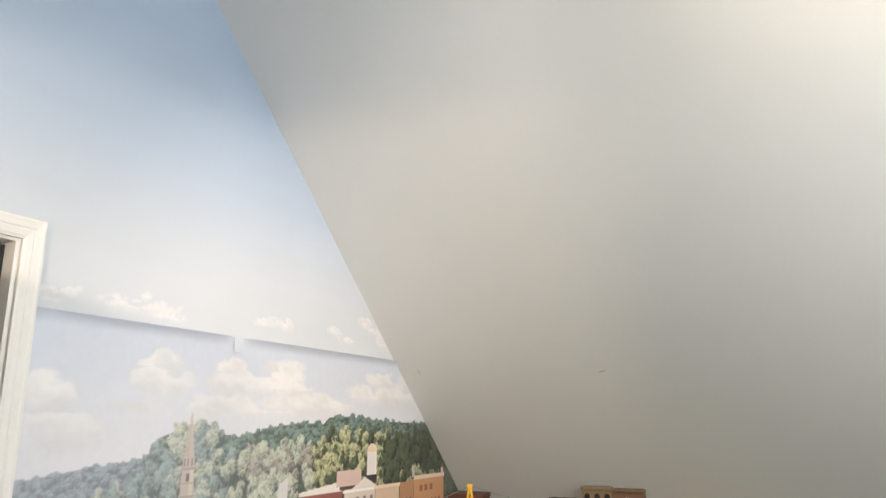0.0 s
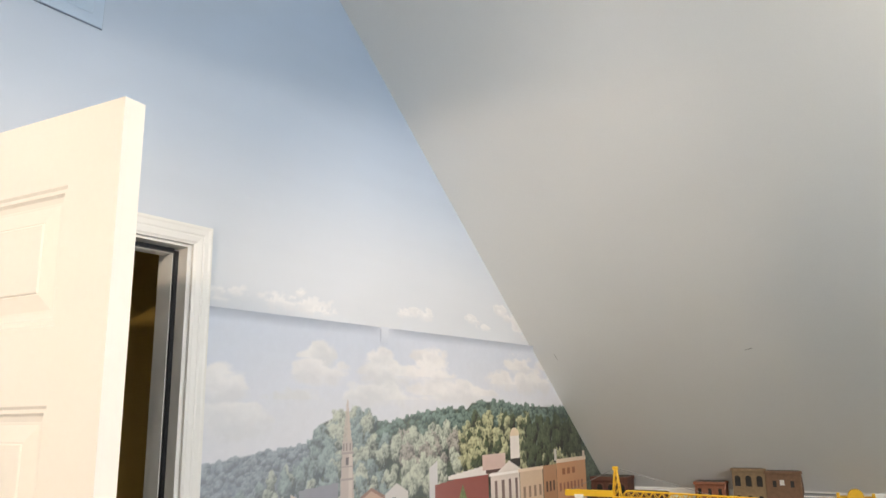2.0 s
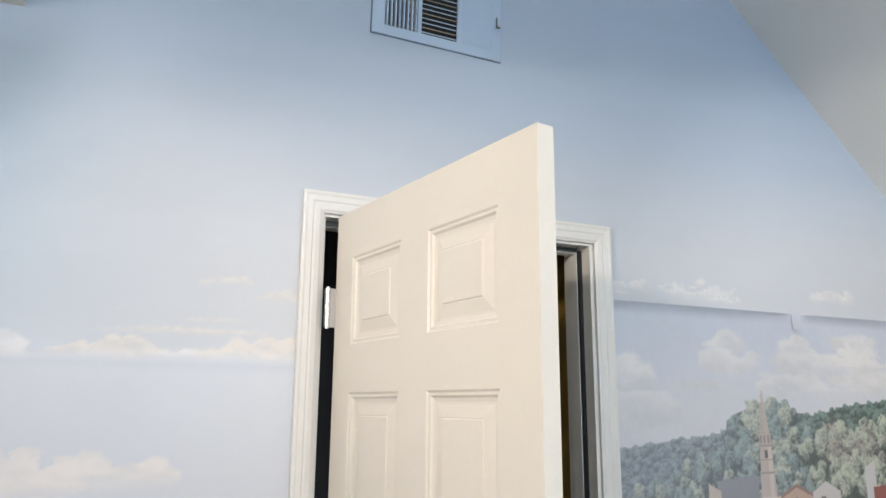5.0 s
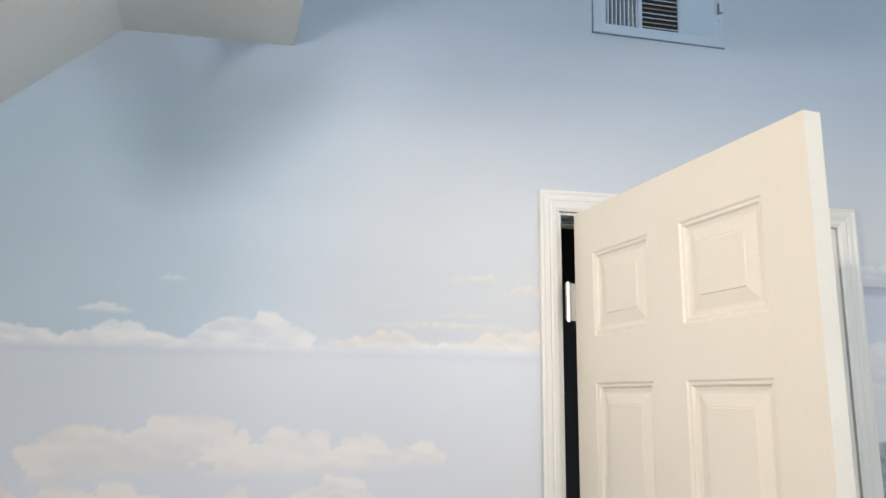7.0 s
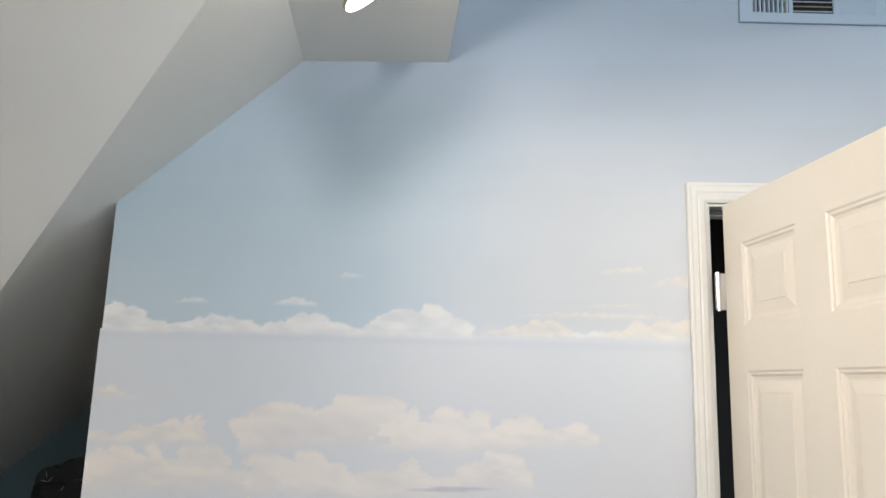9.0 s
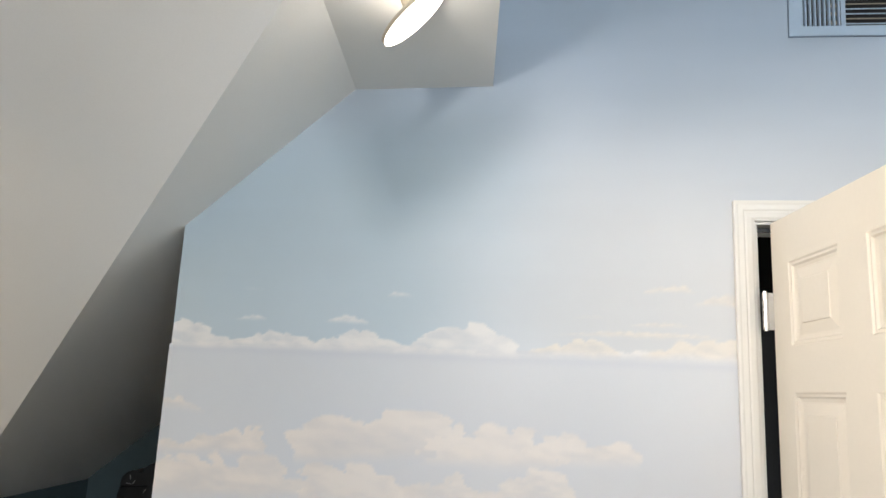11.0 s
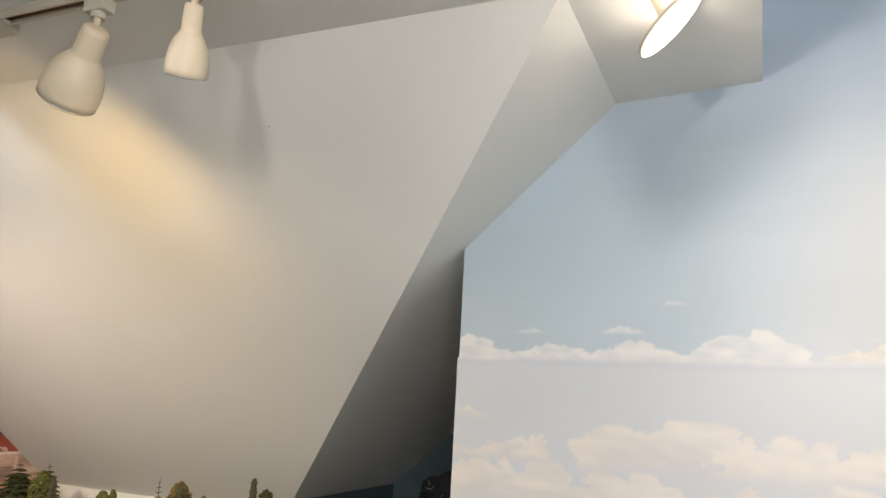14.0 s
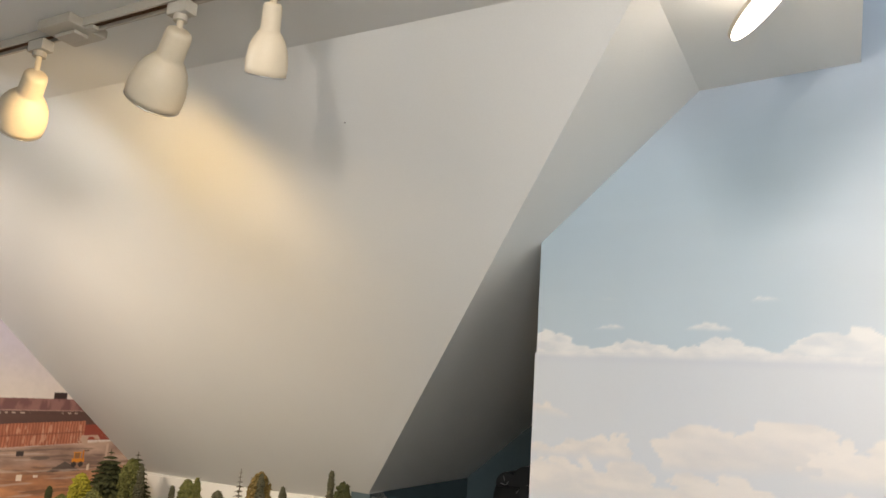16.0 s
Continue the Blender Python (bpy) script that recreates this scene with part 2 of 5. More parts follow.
slab("wall_west_knee", [rp(-4.2, Q_KNEE, 0), rp(P_KNEE, Q_KNEE, 0), rp(P_KNEE, Q_KNEE, 1.02), rp(-4.2, Q_KNEE, 1.02)], 0.1, CEIL, "low knee wall behind the layout", (-UY, UX, 0))
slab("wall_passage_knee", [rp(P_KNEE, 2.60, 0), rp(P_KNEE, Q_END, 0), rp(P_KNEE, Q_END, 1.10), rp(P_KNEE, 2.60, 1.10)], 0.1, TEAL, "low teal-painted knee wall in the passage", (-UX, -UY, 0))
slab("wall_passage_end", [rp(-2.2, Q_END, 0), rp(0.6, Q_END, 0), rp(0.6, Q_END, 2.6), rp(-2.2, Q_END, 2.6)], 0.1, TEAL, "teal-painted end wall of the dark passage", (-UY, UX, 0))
# unseen lining and near-black floor, added to cut bounced light in the passage
slab("wall_passage_south", [(-0.765, 1.823, 0), (0.19, 1.823, 0), (0.19, 1.823, 2.40), (-0.35, 1.823, 2.38), (-0.765, 1.823, 2.02)], 0.008, TEAL, "added teal lining on the gable wall's unseen back", (0, 1, 0))
slab("floor_passage", [rp(P_KNEE, 2.62, 0.004), rp(0.5, 2.0, 0.004), rp(0.5, Q_END, 0.004), rp(P_KNEE, Q_END, 0.004)], 0.006, DARK, "added near-black floor sheet, unseen, that darkens the passage")
slab("wall_south", [rp(-4.2, Q_BACK, 0), rp(5.0, Q_BACK, 0), rp(5.0, Q_BACK, HIGH), rp(-4.2, Q_BACK, HIGH)], 0.1, WALL_PLAIN, "plain blue-grey back wall of the room", (UY, -UX, 0))
slab("wall_west", [(-3.56, -3.4, 0), (-3.56, 3.4, 0), (-3.56, 3.4, 2.5), (-3.56, -3.4, 2.5)], 0.1, WALL_PLAIN, "end wall behind the photo mural", (-1, 0, 0))

# gable wall with its doorway; the passage lies open beyond its free end
DX0, DX1, DTOP = 0.742, 1.517, 2.062


def s2_at(x):
    return s2(x * UX + WALL_Y * UY)


def sr_at(x):
    return sr(x * UX + WALL_Y * UY)


X_FREE, X_FLAT0, X_FLAT1 = -0.771, -0.303, 0.085
profile = [(X_FREE, 0), (DX0, 0), (DX0, DTOP), (DX1, DTOP), (DX1, 0), (4.45, 0), (4.45, sr_at(4.45) + 0.02), (2.0, min(HIGH, sr_at(2.0)) + 0.02), (1.76, HIGH + 0.02), (X_FLAT1, HIGH + 0.02),
           (X_FLAT1, FLAT + 0.02), (X_FLAT0, FLAT + 0.015), (X_FREE, s2_at(X_FREE) + 0.015)]
slab("wall_north", [(x, WALL_Y, z) for x, z in profile], 0.12, WALL_PLAIN, "gable wall painted sky blue, with a doorway", (0, 1, 0))

# ---------------------------------------------------------------- the painted sky and the printed townscape


def lattice(ix, iz, seed):
    h = np.sin(ix * 127.1 + iz * 311.7 + seed * 74.7) * 43758.5453
    return h - np.floor(h)


def vnoise(x, z, seed=0):
    ix, iz = np.floor(x), np.floor(z)
    fx, fz = x - ix, z - iz
    fx, fz = fx * fx * (3 - 2 * fx), fz * fz * (3 - 2 * fz)
    a, b = lattice(ix, iz, seed), lattice(ix + 1, iz, seed)
    c, d = lattice(ix, iz + 1, seed), lattice(ix + 1, iz + 1, seed)
    return (a * (1 - fx) + b * fx) * (1 - fz) + (c * (1 - fx) + d * fx) * fz


def fbm(x, z, scale, seed=0, octaves=4):
    total, amp, norm = 0, 1.0, 0.0
    for o in range(octaves):
        total = total + amp * vnoise(x * scale, z * scale, seed + o * 13)
        norm, amp, scale = norm + amp, amp * 0.5, scale * 2.03
    return total / norm


def cells(x, z, scale, seed=0):
    """Distance to and shade of the nearest of scattered dots: tree crowns."""
    x, z = x * scale, z * scale
    ix, iz = np.floor(x), np.floor(z)
    best, shade, up = np.full(x.shape, 9.0), np.zeros(x.shape), np.zeros(x.shape)
    for dx in (-1, 0, 1):
        for dz in (-1, 0, 1):
            cx, cz = ix + dx, iz + dz
            px, pz = cx + lattice(cx, cz, seed), cz + lattice(cx, cz, seed + 5)
            d = np.hypot(x - px, z - pz)
            near = d < best
            best = np.where(near, d, best)
            shade = np.where(near, lattice(cx, cz, seed + 9), shade)
            up = np.where(near, z - pz, up)
    return best, shade, up


def step01(a, b, t):
    t = np.clip((t - a) / (b - a), 0, 1)
    return t * t * (3 - 2 * t)


def mix(c, other, m):
    m = np.clip(m, 0, 1)[..., None]
    return c * (1 - m) + np.asarray(other) * m


def cloud(c, x, z, cx, cz, rx, rz, colour, strength=1.0, flat=0.0, seed=1, edge=0.5, puff=14.0, lumpy=2.2):
    """One cloud: lumpy top, flatter base, bright crest and a greyer belly."""
    dx, dz = (x - cx) / rx, (z - cz) / rz
    dz = np.where(dz < 0, dz * (1 + flat), dz)
    lump = fbm(x + 0.25 * z, z * 1.9, puff, seed, 5) - 0.5
    big = fbm(x, z * 1.3, puff * 0.33, seed + 3, 2) - 0.5
    field = 1.1 - dx * dx - dz * dz + lump * lumpy + big * 1.3
    m = step01(0.18, 0.18 + edge * np.where(dz < 0, 2.2, 1.0), field) * strength
    belly = np.clip(0.50 - dz * 0.55 + lump * 2.4, 0, 1)
    col = np.asarray(colour) * (1 - 0.15 * belly[..., None] * np.array((1.1, 1.0, 0.85)))
    m = np.clip(m, 0, 1)[..., None]
    return c * (1 - m) + col * m


WHITE, CREAM, HAZE, WARM_CLOUD = lin(232, 231, 230), lin(230, 225, 218), lin(234, 232, 231), lin(232, 226, 221)
# banks of cloud: left, right, base, top, place of the crest along the width
BAND = [(-0.86, 0.20, 1.698, 1.726, 0.5), (0.10, 0.84, 1.702, 1.728, 0.7), (-0.80, -0.585, 1.700, 1.772, 0.30), (-0.625, -0.345, 1.701, 1.750, 0.60), (-0.365, -0.085, 1.702, 1.757, 0.36), (-0.130, 0.195, 1.704, 1.786, 0.52), (0.195, 0.440, 1.708, 1.756, 0.50),
        (0.455, 0.740, 1.708, 1.766, 0.86)]
WISPS = [(-0.595, -0.495, 1.772, 1.790, 0.55), (-0.175, -0.100, 1.846, 1.861, 0.35), (-0.345, -0.215, 1.772, 1.794, 0.5), (0.480, 0.612, 1.870, 1.894, 0.6), (0.595, 0.740, 1.838, 1.874, 0.8),
         (0.430, 0.605, 1.784, 1.800, 0.6), (0.300, 0.400, 1.802, 1.813, 0.5), (-0.590, -0.510, 1.855, 1.864, 0.5), (0.230, 0.700, 1.757, 1.776, 0.6)]
LOW = [(-0.430, 0.015, 1.430, 1.566, 0.84), (-0.075, 0.255, 1.425, 1.548, 0.80), (0.180, 0.470, 1.446, 1.526, 0.52), (-0.82, -0.465, 1.415, 1.480, 0.90), (-0.84, -0.370, 1.315, 1.420, 0.72),
       (-0.400, -0.040, 1.310, 1.424, 0.35), (-0.100, 0.130, 1.318, 1.405, 0.55), (0.105, 0.322, 1.340, 1.418, 0.68), (-0.82, -0.660, 1.528, 1.566, 0.45), (-0.45, 0.10, 1.17, 1.30, 0.4), (0.2, 0.62, 1.10, 1.22, 0.5)]
EAST_HIGH = [(1.622, 1.942, 0.072, 0.020), (1.60, 1.925, 0.05, 0.014), (1.87, 1.938, 0.12, 0.030), (1.895, 1.972, 0.018, 0.016), (1.98, 1.925, 0.06, 0.022), (2.395, 1.955, 0.050, 0.022), (2.44, 1.968, 0.028, 0.022),
             (2.51, 1.962, 0.034, 0.028), (2.82, 1.972, 0.050, 0.018), (2.90, 1.948, 0.055, 0.016), (3.03, 2.028, 0.045, 0.024), (3.10, 2.005, 0.05, 0.020), (3.20, 1.955, 0.09, 0.05)]
EAST_LOW = [(1.96, 1.785, 0.065, 0.042), (1.98, 1.735, 0.10, 0.05), (2.25, 1.790, 0.075, 0.036), (2.30, 1.745, 0.10, 0.05), (2.53, 1.80, 0.09, 0.05), (2.56, 1.745, 0.17, 0.06), (3.10, 1.79, 0.09, 0.05),
            (3.24, 1.795, 0.13, 0.062), (3.10, 1.73, 0.17, 0.045), (3.36, 1.74, 0.13, 0.05), (1.62, 1.69, 0.075, 0.055), (1.66, 1.60, 0.12, 0.05), (2.20, 1.665, 0.30, 0.045), (2.70, 1.68, 0.25, 0.04)]


def bank(c, x, z, row, colour, strength=1.0, seed=1, crisp=0.006, soft=0.03, ragged=1.0, full=0.7):
    """A bank of cloud: heaped, ragged crest with a clear edge, a greyer belly and a base that fades out."""
    x0, x1, zb, zt, crest = row
    high = zt - zb
    wx = x + high * ragged * (0.9 * (fbm(x * 0.5, z, 1.6 / high, seed, 2) - 0.5) + 0.5 * (fbm(x * 0.6, z, 5.5 / high, seed + 2, 3) - 0.5))
    u = np.clip((wx - x0) / (x1 - x0), 0, 1)
    prof = np.maximum(0, np.where(u < crest, np.sin(1.5707 * u / crest), np.cos(1.5707 * (u - crest) / (1 - crest)))) ** full
    heap = fbm(wx * 0.6, z * 0.5, 1.1 / high, seed + 5, 4) - 0.5
    knobs = fbm(wx, zb + 0 * z, 1.5 / high, seed + 21, 3) - 0.5 + 0.6 * np.abs(np.sin(wx * 2.6 / high + seed)) - 0.38
    top = zb + high * prof * (0.95 + 0.55 * ragged * heap + 0.42 * ragged * knobs)
    low = zb - 0.08 * high + high * 0.4 * (fbm(x * 0.5, z * 0.5, 0.8 / high, seed + 9, 3) - 0.5)
    m = step01(0, crisp, top - z) * step01(-0.2, 1.0, (z - low) / soft) * step01(0.0, 0.35, prof)
    t = np.clip((z - low) / np.maximum(top - low, 0.004), 0, 1)
    puff = fbm(x * 0.55 + 0.3 * z, z * 1.3, 2.6 / high, seed + 13, 4) - 0.5
    light = np.clip(0.25 + 0.62 * t + 2.2 * puff, 0, 1)[..., None]
    col = np.asarray(colour) * (1 - (1 - light) * np.array((0.135, 0.115, 0.085)))
    m = (np.clip(m, 0, 1) * strength * np.clip(0.86 + 0.20 * t + 0.5 * puff, 0, 1))[..., None]
    return c * (1 - m) + col * m


def sky(x, z):
    t = step01(1.60, 2.9, z)
    low, high = np.array(lin(210, 216, 222)), np.array(lin(168, 186, 206))
    c = low * (1 - t[..., None]) + high * t[..., None]
    c = c * (1 + 0.10 * (fbm(x, z, 1.1, 40, 3) - 0.5)[..., None])
    c = mix(c, lin(168, 178, 186), step01(0.56, 0.75, fbm(x * 0.8, z, 1.6, 61, 3)) * 0.15)
    blue = step01(0.34, -0.20, x + 0.25 * (fbm(x, z, 3.0, 71, 3) - 0.5)) * step01(2.55, 2.15, z)
    c = mix(c, lin(158, 187, 201), blue * 0.50)  # deeper blue brushed in beside the free end
    pale = step01(0.05, 0.40, x) * step01(2.45, 2.0, z)
    c = mix(c, lin(212, 213, 214), pale * 0.55)
    brush = fbm(x * 0.5, z * 5, 4.0, 77, 3) - 0.5
    return c * (1 + 0.035 * brush[..., None])


def cloud_band(c, x, z):
    for i, k in enumerate(WISPS):
        c = bank(c, x, z, k, WHITE if k[0] < 0.2 else CREAM, 0.75 if k[3] - k[2] > 0.012 else 0.5, 200 + i, 0.008, 0.012, 0.7)
    for i, k in enumerate(BAND):
        c = bank(c, x, z, k, WHITE if k[0] < 0.15 else CREAM, 0.92, 100 + i * 7, 0.006, 0.022, 0.95, 0.85)
    return c


def paint_wall(x, z):
    c = sky(x, z)
    c = cloud_band(c, x, z)
    for i, k in enumerate(EAST_HIGH):
        c = cloud(c, x, z, k[0], k[1], k[2] * 1.3, k[3] * 1.3, WHITE, 0.9, 0.4, 300 + i, 0.55, 34, 2.6)
    return c


def paint_west_print(x, z):
    t = step01(1.1, 1.75, z)[..., None]
    c = np.array(lin(214, 214, 217)) * (1 - t) + np.array(lin(209, 213, 218)) * t
    c = mix(c, lin(205, 213, 221), step01(0.15, -0.55, x + 0.5 * (fbm(x, z, 2.4, 52, 3) - 0.5)) * 0.50)
    c = c * (1 + 0.05 * (fbm(x, z, 2.2, 44, 3) - 0.5)[..., None])
    for i, k in enumerate(LOW):
        c = bank(c, x, z, k, WARM_CLOUD, 0.92, 400 + i * 11, 0.010, 0.036, 1.35, 0.45)
    streak = 1.1 - ((x - 0.12) / 0.15) ** 2 - ((z - 1.343 - 0.05 * (x - 0.12)) / 0.007) ** 2 + fbm(x, z, 20, 9) - 0.5
    c = mix(c, lin(176, 178, 192), step01(0.3, 1.0, streak) * 0.7)
    c = cloud_band(c, x, z)
    under = step01(0.0, 0.012, 1.702 - z) * step01(0.03, 0.0, 1.702 - z)
    return mix(c, lin(186, 192, 206), under * 0.32)


def ridge(x, pts):
    return np.interp(x, [p[0] for p in pts], [p[1] for p in pts])


HILL = [(1.90, 1.46), (1.937, 1.533), (1.981, 1.606), (2.094, 1.641), (2.168, 1.643), (2.225, 1.615), (2.307, 1.604), (2.488, 1.636), (2.62, 1.648), (2.755, 1.644), (2.79, 1.668), (2.922, 1.672), (3.136, 1.655), (3.584, 1.646), (4.2, 1.62)]
FAR_RIDGE = [(1.5, 1.492), (1.576, 1.500), (1.722, 1.517), (1.896, 1.532), (2.0, 1.55), (4.2, 1.5)]


def quad(c, x, z, x0, x1, z0, z1, colour, slant=0.0):
    """A painted block; slant lifts its top towards x1."""
    top = z1 + slant * (x - x0)
    return mix(c, colour, ((x > x0) & (x < x1) & (z > z0) & (z < top)).astype(float))


def foliage(c, x, z, mask, dark, light, scale, seed):
    """A ground of small leaf clumps, lit from above, with dark gaps."""
    d, shade, up = cells(x, z, scale * 2.6, seed + 31)
    t = 0.40 + 0.25 * up - 0.30 * np.maximum(0, d - 0.35) + 0.3 * (shade - 0.5) + 0.8 * (fbm(x, z, scale * 4, seed + 3, 3) - 0.5)
    t = np.clip(t, 0, 1)[..., None]
    return mix(c, np.asarray(dark) * (1 - t) + np.asarray(light) * t, mask)


def crowns(c, x, z, rows):
    """Tree crowns drawn one over the other from far to near: ragged rim, sunlit top, shaded foot. Row: x, z, radius, height ratio, dark, light."""
    deep = np.array((0.74, 0.76, 0.74))
    rim, grain, speck = fbm(x, z, 60, 3, 3) - 0.5, fbm(x, z, 170, 17, 2) - 0.5, fbm(x, z, 70, 29, 2) - 0.5
    xs = x[:, 0]
    for cx, cz, r, tall, dark, light in rows:
        a, b = np.searchsorted(xs, (cx - r * 1.4, cx + r * 1.4))
        if b - a < 2:
            continue
        w = slice(a, b)
        u, v = (x[w] - cx) / r, (z[w] - cz) / (r * tall)
        rad = np.hypot(u, np.where(v > 0, v, v * 0.7)) + 1.0 * rim[w]
        m = step01(1.05, 0.85, rad)
        t = np.clip(0.36 + 0.58 * v - 0.24 * u + 0.9 * grain[w] + 0.7 * speck[w] - 0.30 * step01(0.6, 1.0, rad) * (v < 0.1), 0, 1)[..., None]
        c[w] = mix(c[w], np.asarray(dark) * deep * (1 - t) + np.asarray(light) * t, m)
    return c


def hill_trees():
    """Places and tints of the crowns on the printed hill, far ones first."""
    rand = random.Random(11)
    tint = {"blue": (lin(62, 82, 88), lin(150, 168, 166)), "pale": (lin(66, 82, 78), lin(194, 200, 182)), "plum": (lin(70, 70, 72), lin(176, 170, 160)), "sun": (lin(56, 66, 46), lin(192, 192, 150)),
            "deep": (lin(20, 29, 26), lin(84, 98, 70)), "teal": (lin(66, 90, 86), lin(124, 148, 138)), "far": (lin(96, 110, 122), lin(152, 164, 172))}
    far, back, main = [], [], []
    for k in range(260):
        x = rand.uniform(1.54, 2.02)
        top = ridge(x, FAR_RIDGE) + 0.010
        far.append((x, top - 0.012 - 0.13 * rand.random() ** 1.4, rand.uniform(0.008, 0.017), 0.8, *tint["far"]))
    for k in range(420):
        x = rand.uniform(2.24, 3.75)
        back.append((x, ridge(x, HILL) - 0.010 - 0.085 * rand.random(), rand.uniform(0.010, 0.020), 0.8, *tint["teal"]))
    for k in range(520):
        x = rand.uniform(1.93, 3.72)
        top = ridge(x, HILL)
        r = rand.uniform(0.018, 0.040)
        low = 0.0 if x < 2.24 else 0.055 if x < 2.75 else 0.045
        z = top - r * 0.9 - low - (0.26 - low) * rand.random()
        if x < 2.03:
            kind = "blue"
        elif x < 2.30:
            kind = "pale" if rand.random() < 0.65 else "blue"
        elif x < 2.70:
            kind = "plum" if 1.44 < z and rand.random() < 0.55 else "pale"
        elif x < 3.02:
            kind = "sun" if rand.random() < 0.8 else "deep"
        elif x < 3.22:
            kind = "deep" if rand.random() < 0.6 else "sun"
        else:
            kind = "deep" if z > 1.42 or rand.random() < 0.6 else "sun"
        main.append((x, z, r * (0.75 if kind == "deep" else 1.0), 1.7 if kind == "deep" else 1.15, *tint[kind]))
    near = []
    for k in range(40):
        x = rand.uniform(1.60, 1.96)
        top = float(np.interp(x, (1.60, 1.75, 1.95), (1.40, 1.462, 1.50)))
        near.append((x, top - 0.03 - 0.10 * rand.random(), rand.uniform(0.014, 0.024), 2.0, *(tint["blue"] if rand.random() < 0.6 else tint["pale"])))
    for group in (far, back, main, near):
        group.sort(key=lambda row: -row[1])
    return far, back, main, near


def paint_east_print(x, z):
    t = step01(1.45, 1.92, z)[..., None]
    c = np.array(lin(224, 223, 226)) * (1 - t) + np.array(lin(204, 211, 222)) * t
    for i, k in enumerate(EAST_LOW):
        c = cloud(c, x, z, k[0], k[1], k[2] * 1.3, k[3] * 1.3, HAZE if i % 3 else WHITE, 1.0, 0.25, 500 + i, 0.55, 11, 2.3)
    far, back, main, near = hill_trees()
    c = foliage(c, x, z, step01(0, 0.006, ridge(x, FAR_RIDGE) + 0.004 - z), lin(98, 112, 124), lin(150, 162, 170), 34, 7)
    c = crowns(c, x, z, far)
    body = step01(0, 0.005, ridge(x, HILL) - 0.012 - z) * step01(1.93, 1.96, x)
    c = foliage(c, x, z, body, lin(48, 62, 56), lin(112, 128, 108), 20, 21)
    c = crowns(c, x, z, back)
    c = crowns(c, x, z, main)
    c = crowns(c, x, z, near)
    c = mix(c, c * np.array((0.55, 0.58, 0.55)), step01(3.18, 3.50, x) * step01(1.655, 1.62, z) * step01(0.40, 0.60, fbm(x * 3, z * 0.5, 9, 83, 3)))
    # church: spire, tower, roof
    sp = (np.abs(x - 2.098) < 0.002 + (1.664 - z) * 0.145) & (z < 1.664) & (z > 1.50)
    c = mix(c, lin(198, 180, 166), sp.astype(float) * (0.70 + 0.22 * (x > 2.098)))
    c = mix(c, lin(190, 174, 164), ((np.abs(x - 2.099) < 0.021 + (1.54 - z) * 0.06) & (z < 1.54)).astype(float))
    for k in range(3):
        c = quad(c, x, z, 2.080 + 0.014 * k, 2.086 + 0.014 * k, 1.512, 1.532, lin(140, 124, 118))
    c = quad(c, x, z, 2.104, 2.121, 1.33, 1.50, lin(206, 192, 180))
    for zz in (1.425, 1.462, 1.502):
        c = quad(c, x, z, 2.072, 2.127, zz, zz + 0.005, lin(160, 146, 140))
    c = quad(c, x, z, 2.092, 2.106, 1.47, 1.492, lin(92, 82, 84))
    c = quad(c, x, z, 1.905, 2.062, 1.30, 1.412, lin(138, 138, 148), 0.06)
    c = quad(c, x, z, 1.872, 1.915, 1.30, 1.405, lin(206, 192, 176), -0.5)
    # low red roofs and the town's main street
    c = quad(c, x, z, 2.02, 2.16, 1.20, 1.352, lin(170, 128, 110), 0.05)
    c = quad(c, x, z, 2.02, 2.16, 1.350, 1.356, lin(214, 202, 192), 0.05)
    c = mix(c, lin(198, 164, 142), ((z < 1.386 - np.abs(x - 2.21) * 0.45) & (x > 2.15) & (x < 2.275)).astype(float))
    c = mix(c, lin(150, 108, 92), ((np.abs(z - 1.388 + np.abs(x - 2.21) * 0.45) < 0.005) & (x > 2.145) & (x < 2.28)).astype(float))
    c = mix(c, lin(212, 206, 202), ((z < 1.396 - np.abs(x - 2.335) * 0.5) & (x > 2.275) & (x < 2.395)).astype(float))
    c = quad(c, x, z, 2.31, 2.33, 1.33, 1.355, lin(120, 108, 104))
    c = quad(c, x, z, 2.20, 2.215, 1.33, 1.355, lin(112, 92, 84))
    c = quad(c, x, z, 2.512, 2.56, 1.2, 1.43, lin(206, 204, 204), 0.5)
    c = quad(c, x, z, 2.545, 2.89, 1.20, 1.372, lin(150, 84, 76), 0.085)
    c = quad(c, x, z, 2.625, 2.885, 1.382, 1.396, lin(226, 220, 214), 0.085)
    c = foliage(c, x, z, ((np.abs(x - 2.715) < (1.362 - z) * 0.5) & (z < 1.362)).astype(float), lin(70, 96, 62), lin(150, 164, 110), 60, 8)
    c = quad(c, x, z, 2.852, 3.022, 1.398, 1.455, lin(210, 182, 172))
    c = quad(c, x, z, 2.875, 3.018, 1.385, 1.40, lin(92, 66, 62))
    c = quad(c, x, z, 3.058, 3.140, 1.398, 1.44, lin(44, 42, 40))
    c = quad(c, x, z, 3.063, 3.137, 1.43, 1.525, lin(228, 220, 214))
    dome = ((x - 3.10) / 0.036) ** 2 + ((z - 1.525) / 0.028) ** 2 < 1
    c = mix(c, lin(228, 206, 178), (dome & (z > 1.52)).astype(float))
    c = quad(c, x, z, 2.905, 3.128, 1.20, 1.385, lin(218, 204, 194))
    gable = (z < 1.425 - np.abs(x - 3.05) * 0.42) & (z > 1.38) & (x > 2.90) & (x < 3.15)
    c = mix(c, lin(226, 216, 208), gable.astype(float))
    c = quad(c, x, z, 2.895, 3.135, 1.372, 1.384, lin(240, 234, 228))
